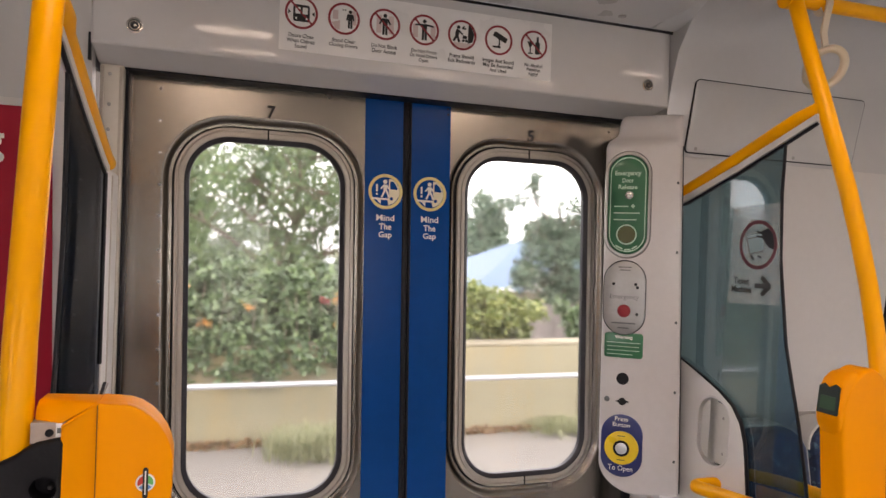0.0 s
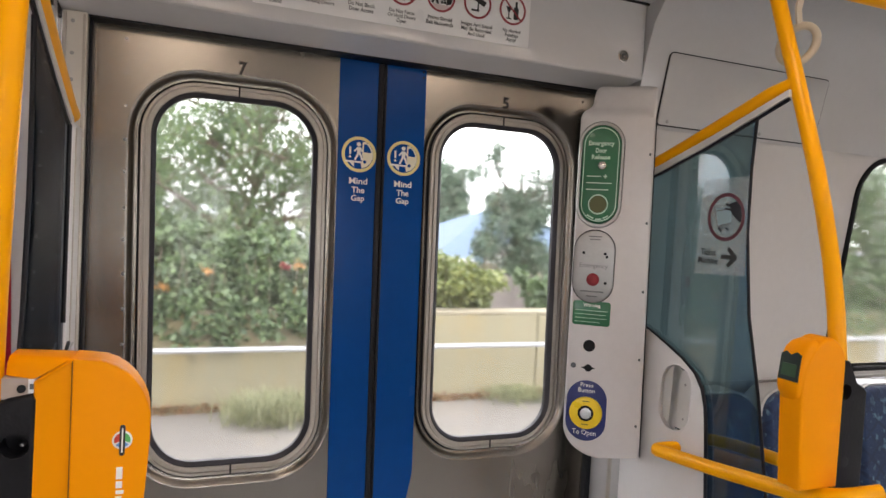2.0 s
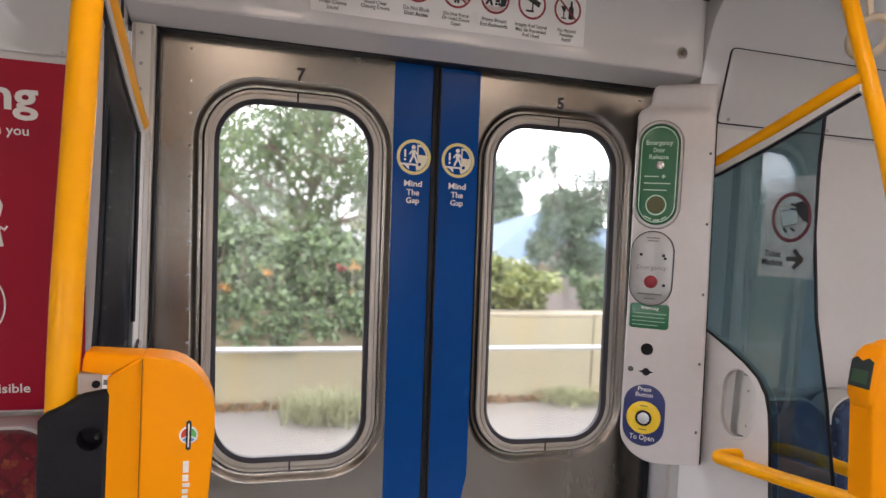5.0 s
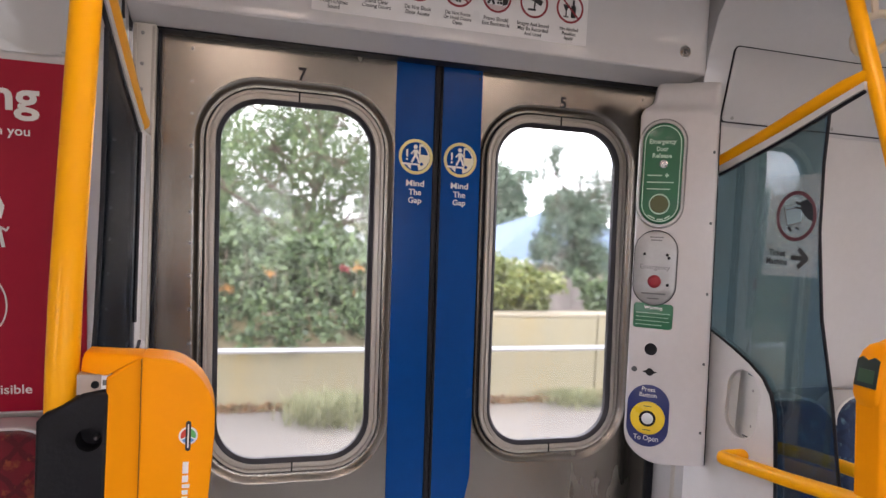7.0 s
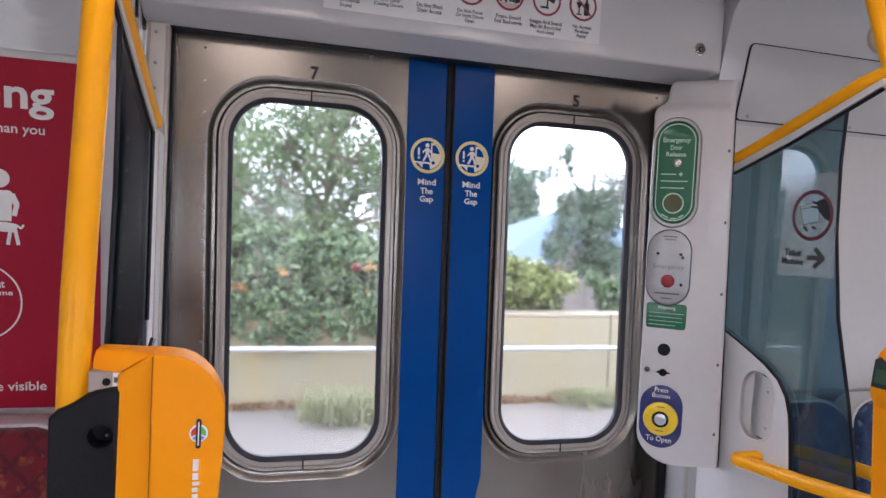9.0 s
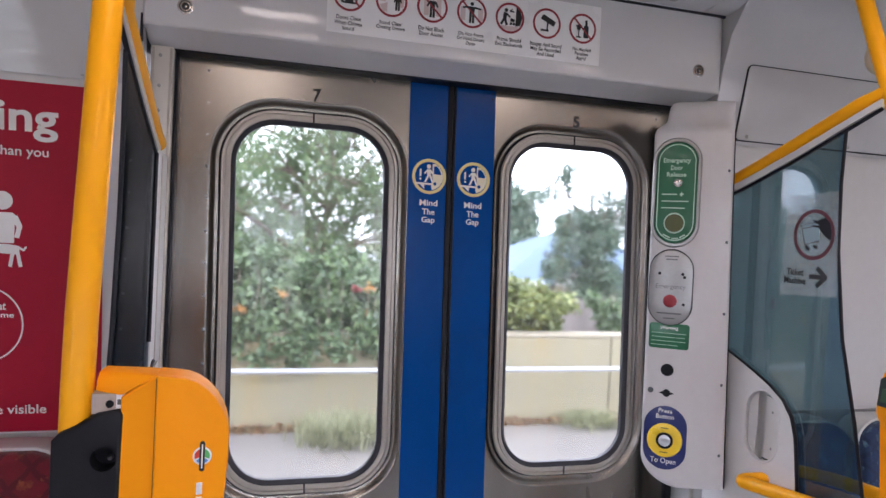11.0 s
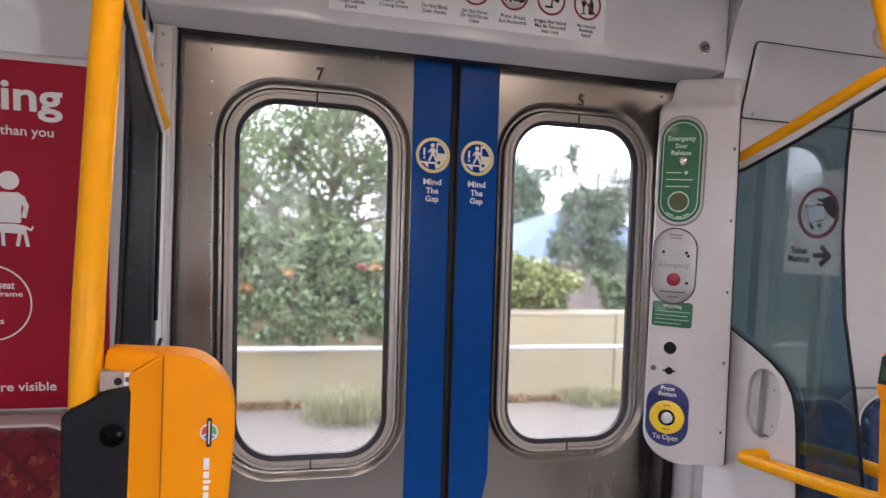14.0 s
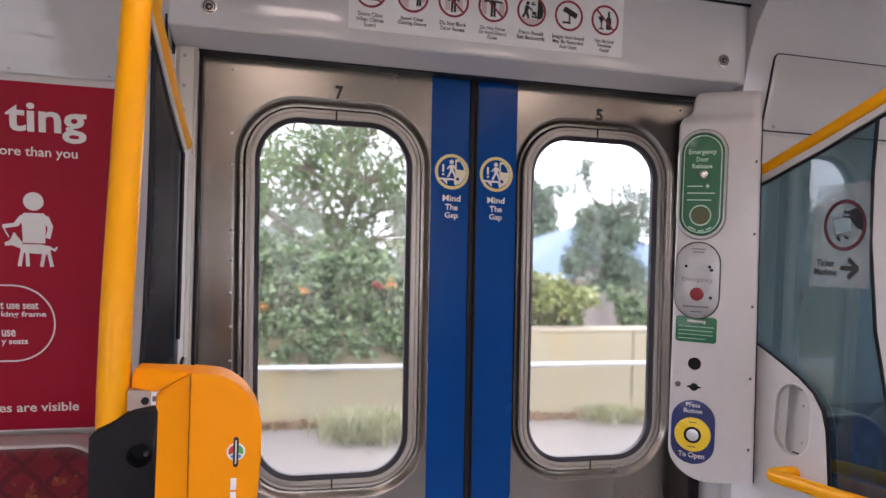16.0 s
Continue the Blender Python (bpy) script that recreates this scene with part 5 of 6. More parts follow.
GALV = plain("galvanised_pipe", (0.45, 0.47, 0.49), 0.5, 0.4, 0.08, 4.0, 60.0, 0.1)
BARK = plain("rough_grey_brown_bark", (0.13, 0.10, 0.075), 0.95, 0.0, 0.3, 5.0, 40.0, 1.0, (1, 1, 0.3))
ROOFBLUE = by_piece("blue_grey_metal_roof", (0.10, 0.165, 0.26), 0.05, 0.6, 2.0, 20.0, 0.1)
ROOFGREY = by_piece("pale_grey_metal_roof", (0.40, 0.42, 0.45), 0.05, 0.5, 2.0, 20.0, 0.1)
RENDER_WALL = plain("cream_rendered_wall", (0.55, 0.50, 0.42), 0.85, 0.0, 0.08, 1.0, 30.0, 0.2)
TRIMW = plain("white_painted_trim", (0.72, 0.72, 0.70), 0.5, 0.0, 0.05)
DARKGLASS = plain("dark_house_glass", (0.03, 0.035, 0.04), 0.1, 0.0, 0.2)
FENCE = by_piece("grey_brown_fence_boards", (0.20, 0.18, 0.17), 0.22, 0.9, 3.0, 25.0, 0.3)
LITTER = leafy("fallen_leaves", (0.13, 0.06, 0.025), (0.34, 0.20, 0.09))
LEAF_A = leafy("shrub_leaves", (0.04, 0.085, 0.035), (0.19, 0.29, 0.12))
LEAF_B = leafy("tree_leaves", (0.05, 0.105, 0.04), (0.21, 0.31, 0.12))
LEAF_C = leafy("yellow_green_leaves", (0.09, 0.14, 0.03), (0.32, 0.36, 0.11))
STRAW = leafy("pale_grass_blades", (0.18, 0.21, 0.09), (0.42, 0.42, 0.25))
# depth shade inside the hedge is put into this darker leaf colour
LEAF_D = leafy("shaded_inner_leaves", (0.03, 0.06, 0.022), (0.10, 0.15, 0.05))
LEAF_E = leafy("blue_green_needles", (0.06, 0.115, 0.075), (0.20, 0.29, 0.19))
ORANGEBLOOM = leafy("orange_petals", (0.45, 0.19, 0.04), (0.66, 0.36, 0.09))
REDBLOOM = leafy("red_petals", (0.33, 0.03, 0.04), (0.52, 0.08, 0.10))
rng = np.random.default_rng(7)
GZ = -0.44

gb = bmesh.new()
ys = [-400, -40, -6, 5.6, 6.4, 9, 14, 30, 90, 600]
zs = [GZ - 0.9, GZ - 0.9, GZ - 0.02, GZ - 0.02, -0.2, -0.9, -1.7, -2.2, -2.4, -2.4]
xs = [-600, -60, -20, 0, 20, 60, 600]
vs = [[gb.verts.new((x, y, z)) for x in xs] for y, z in zip(ys, zs)]
for a, b in zip(vs, vs[1:]):
    for i in range(len(xs) - 1):
        gb.faces.new((a[i], a[i + 1], b[i + 1], b[i]))
thing("ground", gb, SOIL, "dry earth and thin grass beside the railway", "ground", kind="structure")
thing("pavement", boxed(-30, 40, 0.35, 5.02, GZ - 0.15, GZ, 0.01), ASPHALT, "worn grey asphalt platform edge", "platform", kind="structure")

# precast wall with recessed joints and a coping
WY, WTOP = 5.30, 0.52
rw = thing("retaining_wall", boxed(-30, 40, WY + 0.03, WY + 0.24, GZ - 0.2, WTOP - 0.01), CONCRETE, "weathered beige precast concrete wall beside the track", "wall", kind="structure")
pan = None
for i in range(29):
    x = -30 + 2.4 * i
    if pan is None:
        pan = part("panel", boxed(0.008, 2.392, -0.03, 0.04, 0.0, WTOP - GZ - 0.04, 0.006, 1), CONCRETE, rw)
        cop = part("coping", boxed(0.004, 2.396, -0.034, 0.25, 0.03, 0.07, 0.008, 1), COPING, rw)
        pan.location, cop.location = (x, WY, GZ), (x, WY, WTOP - 0.066)
    else:
        same("panel", pan, rw, (x, WY, GZ))
        same("coping", cop, rw, (x, WY, WTOP - 0.066))

# pipe rail in front of the wall
rail = empty("pipe_fence", "pale galvanised pipe railing along the platform", "railing")
part("top_rail", tube(bmesh.new(), [(-30, 5.0, 0.175), (40, 5.0, 0.175)], 0.027, 12), GALV, rail)
post = part("post", boxed(-0.035, 0.035, -0.02, 0.02, GZ, 0.21, 0.006, 1), GALV, rail)
post.location = (1.55, 5.0, 0)
for x in range(-10, 14):
    if x:
        same("post", post, rail, (1.55 + 2.6 * x, 5.0, 0))


def leaf_cloud(name, centres, radii, count, size, material, parent=None, droop=0.3, flat=0.0):
    """Small folded leaves scattered through overlapping clumps, thinner towards their edges."""
    centres, radii = np.array(centres, float), np.array(radii, float)
    vol = radii.prod(1)
    pick = rng.choice(len(centres), count, p=vol / vol.sum())
    d = rng.normal(size=(count, 3))
    d /= np.linalg.norm(d, axis=1)[:, None]
    rad = rng.random(count) ** 0.45
    lump = 1 + 0.22 * np.sin(d[:, 0] * 5 + pick) * np.cos(d[:, 2] * 6 + 2 * pick)
    pos = centres[pick] + d * radii[pick] * (rad * lump)[:, None]
    ax = rng.normal(size=(count, 3))
    ax[:, 2] -= droop
    ax /= np.linalg.norm(ax, axis=1)[:, None]
    nz = rng.normal(size=(count, 3)) + (0, -0.5, 0.9 + flat)
    sd = np.cross(ax, nz)
    sd /= np.linalg.norm(sd, axis=1)[:, None]
    up = np.cross(sd, ax)
    s = size * rng.uniform(0.6, 1.4, count)[:, None]
    v = np.stack([pos, pos + ax * s * 0.5 + sd * s * 0.32 + up * s * 0.08, pos + ax * s, pos + ax * s * 0.5 - sd * s * 0.32 + up * s * 0.08], 1).reshape(-1, 3)
    i = np.arange(count)[:, None] * 4
    f = np.concatenate([i + (0, 1, 2), i + (0, 2, 3)], 0)
    me = bpy.data.meshes.new(name)
    me.from_pydata(v.tolist(), [], f.tolist())
    me.materials.append(material)
    ob = new(name, me)
    ob.parent = parent
    return ob


def tufts(r, base, tip, radius, count, spread, tall=1.0):
    """Clump centres along a bough, thicker towards its tip."""
    cs, rs = [], []
    for k in range(count):
        f = r.uniform(0.25, 1.05)
        p = base.lerp(tip, f) + Vector(r.normal(size=3)) * spread
        q = radius * r.uniform(0.6, 1.25)
        cs.append(tuple(p))
        rs.append((q, q, q * tall * r.uniform(0.7, 1.2)))
    return cs, rs


def shrub(name, label, x, y, z, w, h, count, size, material, twigs=7, foot=-0.45, depth=0.32):
    ob = empty(name, label, "shrub", at=(0, 0, 0))
    bm = bmesh.new()
    cs, rs = [], []
    for k in range(twigs):
        tip = Vector((x + w * rng.uniform(-0.45, 0.45), y + depth * rng.uniform(-1, 1), z + h * rng.uniform(0.35, 0.95)))
        base = Vector((x + w * rng.uniform(-0.2, 0.2), y + 0.15, foot))
        mid = (base + tip) / 2 + Vector(rng.uniform(-0.06, 0.06, 3))
        tube(bm, [base, mid, tip], 0.018, 6, 0.006)
        c, q = tufts(rng, mid, tip, 0.15 * min(w, h), 6, 0.10 * min(w, h))
        cs += c
        rs += q
    part("stems", bm, BARK, ob)
    leaf_cloud("foliage", cs, rs, count, size, material, ob)
    return ob


def hedge(label, x0, x1, top, count, size, flowers=()):
    """A creeper hedge standing behind the wall and hanging over its face in ragged lobes."""
    ob = empty("hedge", label, "hedge", "hedges over the wall", at=(0, 0, 0))
    bm = bmesh.new()
    n = max(2, int((x1 - x0) * 7))
    back, backr, face, facer = [], [], [], []
    for k in range(n):
        x = x0 + (x1 - x0) * (k + rng.uniform(0.2, 0.8)) / n
        end = min(1.0, 0.35 + min(x - x0, x1 - x) / 0.7)
        h = WTOP + (top - WTOP) * end * rng.uniform(0.82, 1.06)
        root, tip = Vector((x + rng.uniform(-0.2, 0.2), WY + 0.75, -0.4)), Vector((x, WY + 0.55, h))
        tube(bm, [root, (root + tip) / 2 + Vector(rng.uniform(-0.08, 0.08, 3)), tip], 0.016, 6, 0.005)
        drop = WTOP - rng.uniform(0.02, 0.34) * end
        over = [tip, Vector((x + rng.uniform(-0.1, 0.1), WY + 0.05, (h + drop) / 2 + 0.15)), Vector((x, WY - 0.12, drop))]
        tube(bm, over, 0.007, 5, 0.003)
        z = drop
        while z < h:
            out = 0.42 * (z - WTOP) / max(0.2, h - WTOP) if z > WTOP else -0.02
            face.append((x + rng.uniform(-0.12, 0.12), WY + out + rng.uniform(-0.14, 0.10), z))
            q = rng.uniform(0.09, 0.19)
            facer.append((q, q * 0.8, q * 0.85))
            back.append((x + rng.uniform(-0.1, 0.1), WY + 0.45 + max(out, 0) * 0.5, max(z, WTOP + 0.08)))
            backr.append((0.22, 0.22, 0.2))
            z += 0.13
    part("stems", bm, BARK, ob)
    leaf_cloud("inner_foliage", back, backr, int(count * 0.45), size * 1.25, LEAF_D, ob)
    leaf_cloud("foliage", face, facer, int(count * 0.55), size, LEAF_A, ob)
    for material, many in flowers:
        pick = [face[i] for i in rng.choice(len(face), many, replace=False) if face[i][2] > WTOP + 0.15]
        if pick:
            leaf_cloud("blossom", [(x, y - 0.19, z) for x, y, z in pick], [(0.07, 0.04, 0.055)] * len(pick), 20 * len(pick), size * 0.6, material, ob).name = "blossom"
    return ob


def tree(label, x, y, z, height, spread, count, size, material, lean=0.1, limbs=9, seed=1, bare=0.42, tuft=0.36, droop=0.6, tall=1.0):
    """Trunk, limbs and boughs, with leaf clumps along the boughs and sky between them."""
    r = np.random.default_rng(seed)
    ob = empty("tree", label, "tree", at=(0, 0, 0))
    bm = bmesh.new()
    fork = z + height * bare
    trunk = [(x, y, z), (x + 0.04, y, z + height * 0.2), (x + lean * 0.5, y, fork), (x + lean, y, z + height * 0.86)]
    tube(bm, bent(trunk, 0.5, 4), 0.022 * height, 12, 0.006 * height)
    cs, rs = [], []
    for k in range(limbs):
        a = 2.4 * k + r.uniform(-0.3, 0.3)
        up = (k + r.uniform(0.1, 0.9)) / limbs
        reach = spread * r.uniform(0.6, 1.0) * (1.0 - 0.45 * up)
        b = Vector((x + lean * (0.4 + 0.5 * up), y, fork + height * 0.45 * up))
        tip = b + Vector((math.cos(a) * reach, math.sin(a) * reach * 0.8, height * r.uniform(0.06, 0.22)))
        mid = (b + tip) / 2 + Vector((r.uniform(-0.15, 0.15), r.uniform(-0.15, 0.15), 0.05 * height * r.uniform(0.2, 1)))
        tube(bm, bent([b, mid, tip], 0.4, 4), 0.009 * height, 7, 0.003 * height)
        for j in range(4):
            s = mid.lerp(tip, r.uniform(0.0, 0.9)) if j else (b + mid) / 2
            e = s + Vector((r.uniform(-0.4, 0.4) * spread, r.uniform(-0.4, 0.4) * spread, r.uniform(-0.06, 0.13) * height))
            tube(bm, [s, (s + e) / 2 + Vector((0, 0, 0.04 * height)), e], 0.004 * height, 5, 0.0015 * height)
            c, q = tufts(r, s, e, tuft, 4, tuft * 0.6, tall)
            cs += c
            rs += q
    part("trunk", bm, BARK, ob, "grey-brown forked trunk and limbs")
    leaf_cloud("crown", cs, rs, count, size, material, ob, droop)
    return ob


def tussock(label, x, y, z, w, h, blades, material):
    """Arching grass blades from one root."""
    base = np.stack([x + w * 0.25 * rng.normal(size=blades), y + w * 0.2 * rng.normal(size=blades), np.full(blades, z)], 1)
    a, lean = rng.uniform(0, 2 * math.pi, blades), rng.uniform(0.05, 0.55, blades) * w
    tall = h * rng.uniform(0.5, 1.0, blades)
    tall *= 1.15 - 0.9 * lean / w
    out = np.stack([np.cos(a) * lean, np.sin(a) * lean, np.zeros(blades)], 1)
    side = np.stack([-np.sin(a), np.cos(a), np.zeros(blades)], 1) * 0.006
    mid, tip = base + out * 0.4, base + out
    mid[:, 2] += tall * 0.65
    tip[:, 2] += tall
    v = np.stack([base - side, base + side, mid + side, mid - side, tip], 1).reshape(-1, 3)
    f = []
    for i in range(blades):
        f += [(5 * i, 5 * i + 1, 5 * i + 2, 5 * i + 3), (5 * i + 3, 5 * i + 2, 5 * i + 4)]
    me = bpy.data.meshes.new("grass_tussock")
    me.from_pydata(v.tolist(), [], f)
    me.materials.append(material)
    return tagged(new("grass_tussock", me), label, "grass", kind="stuff")


# fallen leaves along the wall's foot
lt = leaf_cloud("leaf_litter", [(x, 5.10, GZ + 0.012) for x in np.arange(-10, 14, 0.5)], [(0.5, 0.17, 0.02)] * 48, 7000, 0.05, LITTER, None, 0.0, 3.0)
tagged(lt, "reddish brown fallen leaves along the foot of the wall", "leaf litter", kind="stuff")
tussock("pale green tuft of long grass beside the platform", 0.42, 4.72, GZ, 0.75, 0.30, 1200, STRAW)
tussock("low pale tuft of dry grass at the wall's foot", 3.2, 5.02, GZ, 0.7, 0.16, 500, STRAW)

BLOOM = ((ORANGEBLOOM, 20), (REDBLOOM, 5))
hedge("dense green flowering creeper hanging over the concrete wall", -3.2, 1.22, 1.30, 30000, 0.075, BLOOM)
hedge("dense green creeper with orange blossom over the concrete wall", -12.0, -3.4, 2.3, 26000, 0.085, ((ORANGEBLOOM, 40),))
shrub("shrub", "yellow-green shrub with orange tips leaning over the wall", 2.62, 5.72, 0.42, 1.15, 0.85, 7500, 0.07, LEAF_C, 16, depth=0.25)
shrub("shrub", "low green shrub behind the concrete wall", 4.6, 6.3, 0.35, 1.2, 0.6, 3000, 0.075, LEAF_A, 9)
shrub("shrub", "dense green shrub behind the concrete wall", 7.2, 6.3, 0.4, 2.6, 1.5, 5200, 0.09, LEAF_A, 14)

tree("tall pale eucalyptus with drooping leaves behind the hedge", 0.7, 12.0, -1.3, 6.7, 2.5, 17500, 0.085, LEAF_B, 0.25, 20, 17, 0.22, 0.30, 1.4, 1.7)
tree("grey-green eucalyptus with a slender pale trunk", -1.9, 15.5, -1.7, 7.4, 2.2, 15000, 0.11, LEAF_B, -0.2, 15, 21, 0.28, 0.34, 1.4, 1.6)
tree("blue-green tree with upswept boughs behind the wall", 8.9, 16.0, -1.7, 5.7, 1.6, 14000, 0.10, LEAF_E, 0.1, 18, 6, 0.22, 0.26, 0.6, 1.2)
tree("tall grey-green tree in the distance", 14.5, 36.0, -2.2, 7.0, 3.0, 9000, 0.24, LEAF_E, 0.2, 12, 8, 0.3, 0.6)
tree("broad green tree in the distance", -3.5, 26.0, -2.1, 7.6, 3.2, 12000, 0.22, LEAF_A, 0.2, 12, 9, 0.3, 0.6)
tree("broad green tree beside the line", 13.5, 14.0, -1.7, 6.8, 2.8, 14000, 0.16, LEAF_B, 0.2, 12, 12, 0.3, 0.5)
hedge("leafy dark green creeper along the top of the concrete wall", 5.6, 11.5, 2.9, 18000, 0.09)


# ---- houses past the wall ----
def house(label, x, y, w, d, eave, ridge, roof_mat, gz=-2.3):
    h = empty("house", label, "house", "houses past the wall", at=(0, 0, 0))
    part("wall", boxed(x, x + w, y, y + d, gz, eave), RENDER_WALL, h, "cream rendered wall")
    bm = bmesh.new()
    o, cx, cy = 0.45, x + w / 2, y + d / 2
    low = [(x - o, y - o), (x + w + o, y - o), (x + w + o, y + d + o), (x - o, y + d + o)]
    run = min(w, d) / 2 + o
    rid = [(x - o + run, cy), (x + w + o - run, cy)]
    va = [bm.verts.new((*p, eave)) for p in low]
    vb = [bm.verts.new((*p, ridge)) for p in rid]
    vc = [bm.verts.new((*p, eave - 0.14)) for p in low]
    for f in ((va[0], va[1], vb[1], vb[0]), (va[1], va[2], vb[1]), (va[2], va[3], vb[0], vb[1]), (va[3], va[0], vb[0])):
        bm.faces.new(f)
    for i in range(4):
        bm.faces.new((vc[i], vc[(i + 1) % 4], va[(i + 1) % 4], va[i]))
    bm.faces.new(vc)
    rf = part("roof", bm, roof_mat, h, "hipped sheet metal roof")
    part("ridge_cap", tube(bmesh.new(), [(*rid[0], ridge + 0.02), (*rid[1], ridge + 0.02)], 0.09, 8), roof_mat, rf)
    part("gutter", boxed(x - o - 0.06, x + w + o + 0.06, y - o - 0.12, y - o, eave - 0.15, eave - 0.01, 0.03), TRIMW, h, "white gutter")
    # a porch gable
    gx, gy = x + w * 0.3, y - 1.2
    gb2 = bmesh.new()
    pts = [(gx - 1.5, eave - 0.1), (gx + 1.5, eave - 0.1), (gx, eave + 1.0)]
    a = [gb2.verts.new((u, gy, v)) for u, v in pts]
    b = [gb2.verts.new((u, y + 1.8, v)) for u, v in pts]
    gb2.faces.new((a[0], a[2], b[2], b[0]))
    gb2.faces.new((a[2], a[1], b[1], b[2]))
    part("porch_roof", gb2, roof_mat, h)
    part("gable", plated([(gx - 1.25, eave - 0.1), (gx + 1.25, eave - 0.1), (gx, eave + 0.82)], [], 0, 0.05, lambda u, v, w: Vector((u, gy + 0.08 + w, v))), TRIMW, h, "white painted gable")
    for sgn in (-1, 1):
        part("barge_board", boxed(-0.06, 0.06, -0.04, 0.04, 0, 1.9), roof_mat, h).matrix_basis = Matrix.Translation((gx + sgn * 1.55, gy, eave - 0.14)) @ Matrix.Rotation(-sgn * radians(54), 4, "Y")
    for k in range(4):
        wx = x + w * (0.12 + 0.24 * k)
        win2 = part("window", boxed(wx, wx + 1.1, y - 0.04, y + 0.02, eave - 1.5, eave - 0.45), DARKGLASS, h)
        part("window_frame", ringed([(wx, eave - 1.5), (wx + 1.1, eave - 1.5), (wx + 1.1, eave - 0.45), (wx, eave - 0.45)], [(0.0, 0.06), (0.06, 0.06), (0.06, 0.0)], lambda u, v, q: Vector((u, y - q, v))), TRIMW, win2)
    return h


house("low cream house with a blue-grey hipped metal roof", 9.3, 23.0, 9.0, 8.0, 0.15, 2.35, ROOFBLUE)
house("low cream house with a pale grey hipped metal roof", -3.6, 27.0, 9.5, 8.0, 0.1, 2.3, ROOFGREY)
house("cream house with a pale grey metal roof further along", 22.0, 25.0, 10.0, 8.0, 0.15, 2.6, ROOFGREY)

# board fence behind the wall
fn = empty("board_fence", "grey-brown timber board fence past the wall", "fence", at=(0, 0, 0))
part("fence_rail", boxed(-14, 34, 15.03, 15.08, -0.2, -0.1), FENCE, fn)
bd = part("board", boxed(0.004, 0.146, -0.012, 0.012, -1.9, 0.10, 0.004, 1), FENCE, fn)
bd.location = (-6, 15, 0)
for i in range(1, 180):
    same("board", bd, fn, (-6 + 0.15 * i, 15 + 0.006 * ((i * 7) % 3), 0.02 * ((i * 5) % 3)))

# slim lamp pole on the platform
lp = empty("street_lamp", "slim pale grey street lamp pole", "street lamp", at=(0, 0, 0))
part("pole", tube(bmesh.new(), [(-9.6, 4.4, GZ), (-9.6, 4.4, 3.0), (-9.6, 4.4, 6.5)], 0.05, 12, 0.032), GALV, lp)
part("lamp_arm", tube(bmesh.new(), bent([(-9.6, 4.4, 6.4), (-9.58, 4.2, 6.7), (-9.57, 3.2, 6.85)], 0.3), 0.03, 8), GALV, lp)
part("lamp_head", boxed(-9.67, -9.47, 2.7, 3.25, 6.80, 6.92, 0.03), GALV, lp)


# ---- further along the line ----
REDSTEEL = plain("faded_red_painted_steel", (0.42, 0.075, 0.06), 0.5, 0.0, 0.12, 2.0, 30.0, 0.1, dirt=0.3, dirtcol=(0.2, 0.08, 0.06))
BOARDWHITE = plain("white_sign_enamel", (0.74, 0.75, 0.76), 0.35, 0.0, 0.04)
BOARDBLUE = plain("blue_sign_enamel", (0.03, 0.07, 0.30), 0.35, 0.0, 0.05)
TEAL = plain("pale_teal_painted_steel", (0.22, 0.50, 0.50), 0.5, 0.0, 0.06)
BRICK = by_piece("orange_red_brickwork", (0.42, 0.19, 0.12), 0.08, 0.9, 3.0, 30.0, 0.3)


def rod(a, b, width):
    """A square steel member from a to b."""
    return tube(bmesh.new(), [Vector(a), Vector(b)], width / 2, 4)


def lattice_tower(x, y, w, h):
    t = empty("lattice_tower", "faded red steel lattice tower standing on the platform", "tower", at=(0, 0, 0))
    for dx in (0, w):
        for dy in (0, 0.5):
            part("upright", rod((x + dx, y + dy, GZ), (x + dx, y + dy, GZ + h), 0.14), REDSTEEL, t)
    for k in range(4):
        z0, z1 = GZ + 0.25 + k * (h - 0.4) / 4, GZ + 0.25 + (k + 1) * (h - 0.4) / 4
        for dy in (-0.06, 0.56):
            part("cross_bar", rod((x, y + dy, z1), (x + w, y + dy, z1), 0.10), REDSTEEL, t)
            part("brace", rod((x, y + dy, z0), (x + w, y + dy, z1), 0.08), REDSTEEL, t)
            part("brace", rod((x + w, y + dy + 0.09, z0), (x, y + dy + 0.09, z1), 0.08), REDSTEEL, t)
    part("deck_girder", boxed(x - 4.0, x + w + 0.3, y - 0.1, y + 0.6, GZ + h, GZ + h + 0.5, 0.02), REDSTEEL, t, "red footbridge girder")
    return t


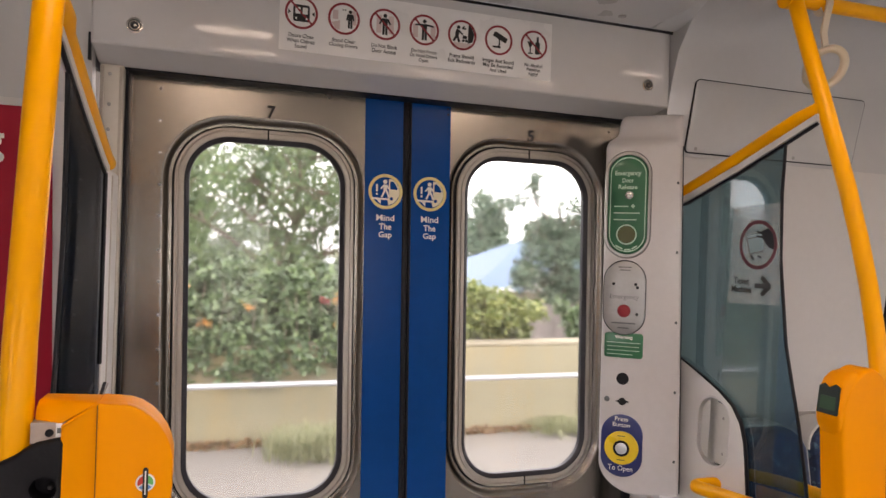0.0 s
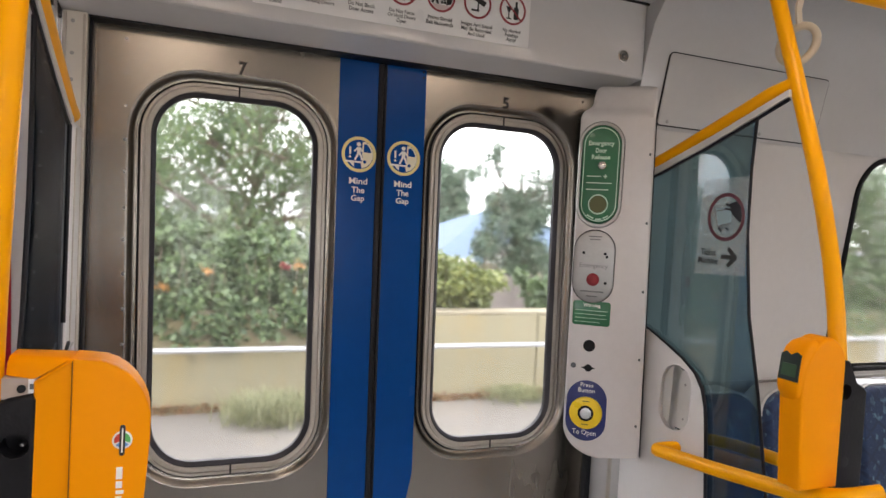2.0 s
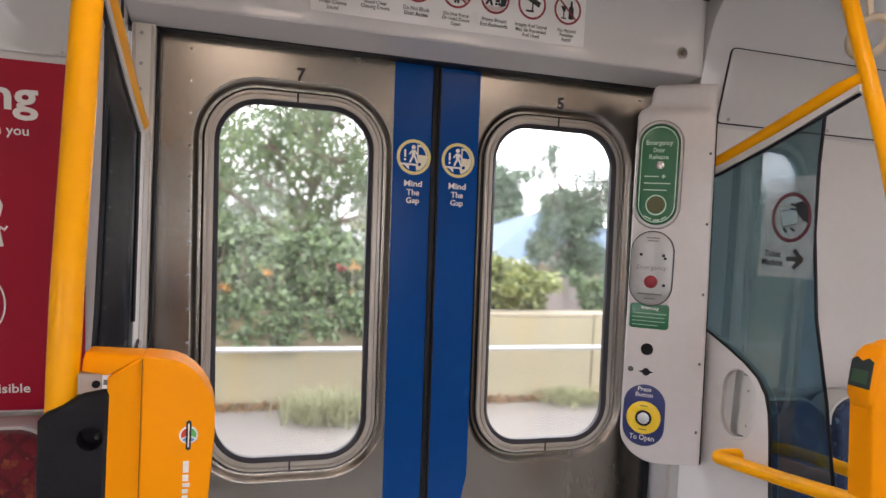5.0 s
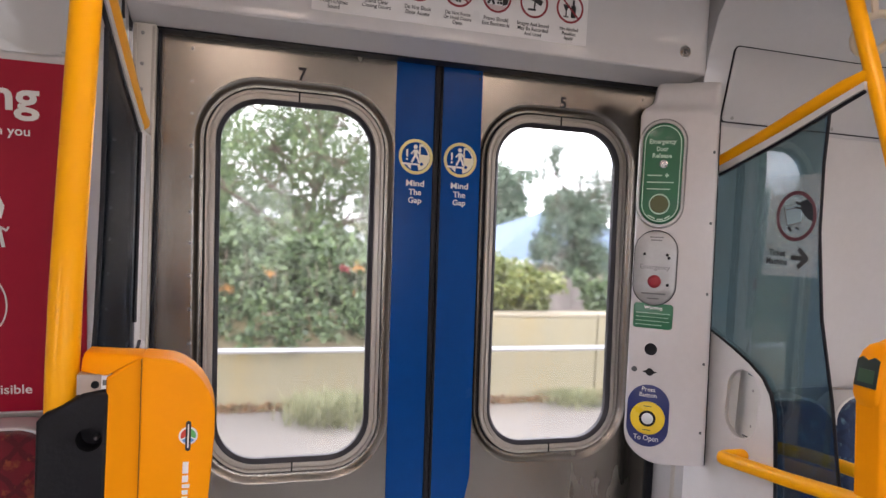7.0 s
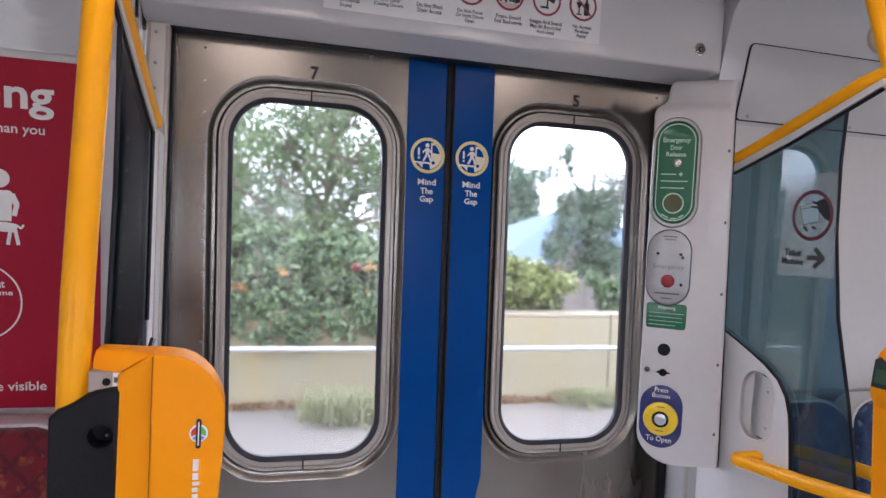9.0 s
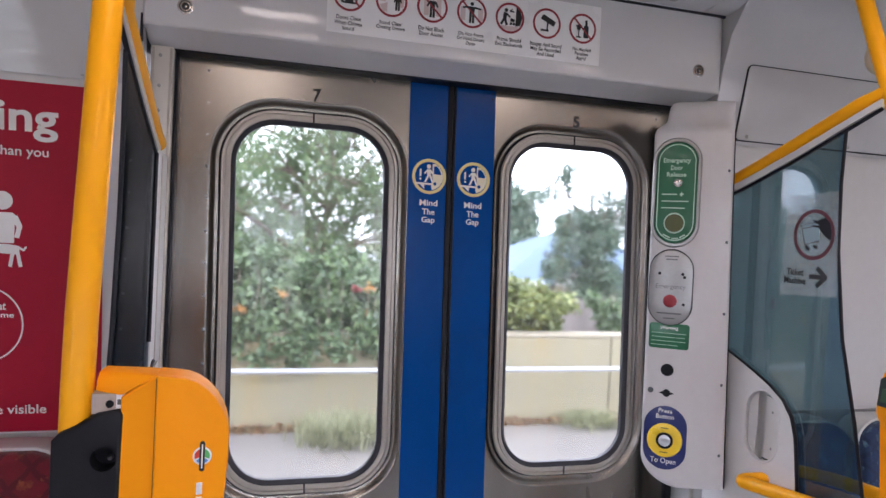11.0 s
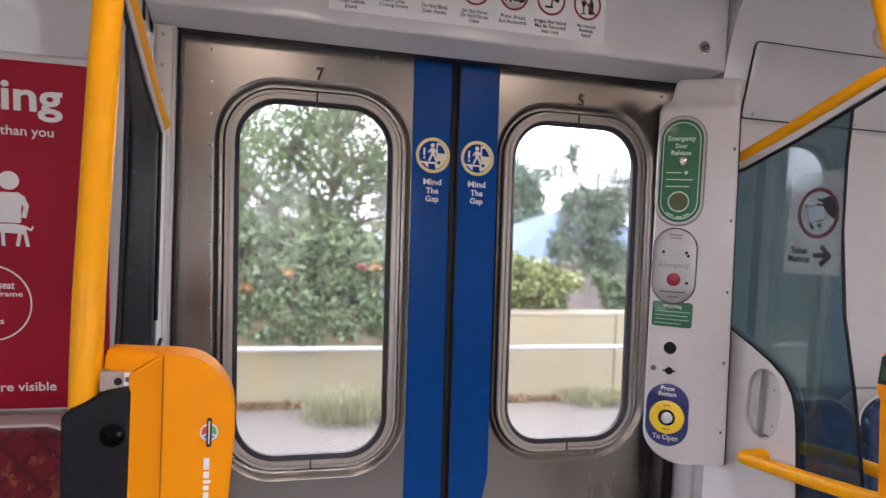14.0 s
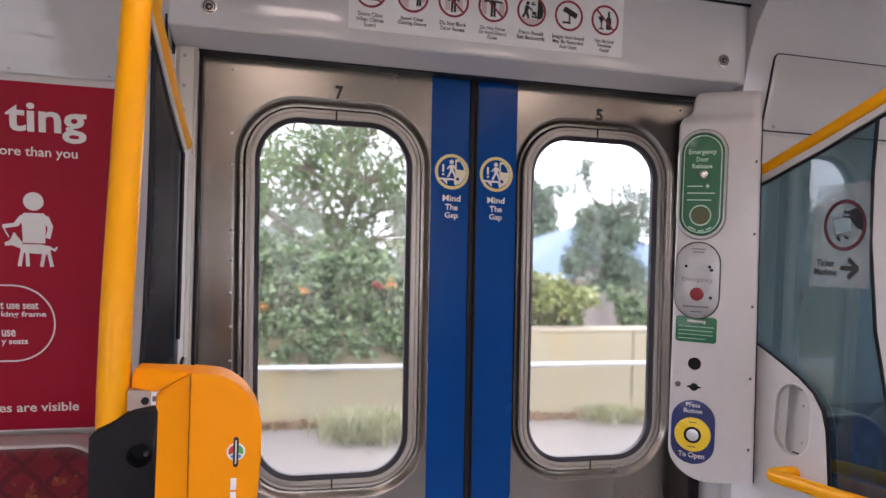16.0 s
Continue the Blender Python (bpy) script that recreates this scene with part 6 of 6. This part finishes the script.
lattice_tower(-33.5, 3.2, 1.7, 4.6)
board = empty("station_sign", "white station name board on red posts", "sign", at=(0, 0, 0))
for x in (-27.6, -25.4):
    part("post", rod((x, 4.3, GZ), (x, 4.3, 2.9), 0.11), REDSTEEL, board)
name_board = part("board", boxed(-27.9, -25.1, 4.20, 4.25, 2.15, 2.75, 0.01), BOARDWHITE, board, "white enamel board")
part("name_bar", boxed(-27.3, -25.7, 4.188, 4.199, 2.36, 2.56), BOARDBLUE, name_board)
part("head_bar", boxed(-27.9, -25.1, 4.188, 4.199, 2.66, 2.75), REDSTEEL, name_board)
info = empty("notice_board", "white notice board with a blue head on grey posts", "notice board", at=(0, 0, 0))
for x in (-20.6, -19.5):
    part("post", boxed(x - 0.04, x + 0.04, 4.36, 4.44, GZ, 0.62, 0.006), GALV, info)
part("top_bar", boxed(-20.6, -19.5, 4.37, 4.43, 0.60, 0.67, 0.01), GALV, info)
panel = part("board", boxed(-20.52, -19.58, 4.33, 4.37, -0.25, 0.56, 0.01), BOARDWHITE, info, "white printed panel")
part("head_bar", boxed(-20.52, -19.58, 4.318, 4.329, 0.36, 0.56), BOARDBLUE, panel)
for k in range(4):
    part("text_bar", boxed(-20.4, -19.75 - 0.1 * (k % 2), 4.318, 4.329, 0.18 - 0.11 * k, 0.22 - 0.11 * k), BOARDBLUE, panel)

steel_fence = empty("steel_fence", "pale teal steel railing in front of the wall", "fence", at=(0, 0, 0))
part("rail", boxed(24.0, 39.6, 4.62, 4.66, 0.10, 0.14, 0.006), TEAL, steel_fence)
part("rail", boxed(24.0, 39.6, 4.62, 4.66, GZ + 0.08, GZ + 0.12, 0.006), TEAL, steel_fence)
bar = part("baluster", boxed(-0.01, 0.01, -0.01, 0.01, GZ + 0.05, 0.22), TEAL, steel_fence)
bar.location = (24.05, 4.64, 0)
for k in range(1, 104):
    same("baluster", bar, steel_fence, (24.05 + 0.15 * k, 4.64, 0))

brick_house = house("red brick house with a grey hipped metal roof", 36.0, 19.0, 9.0, 8.0, 0.35, 2.7, ROOFGREY)
part("brick_front", boxed(36.02, 44.98, 18.90, 18.955, -2.3, 0.2), BRICK, brick_house, "orange-red brick front")
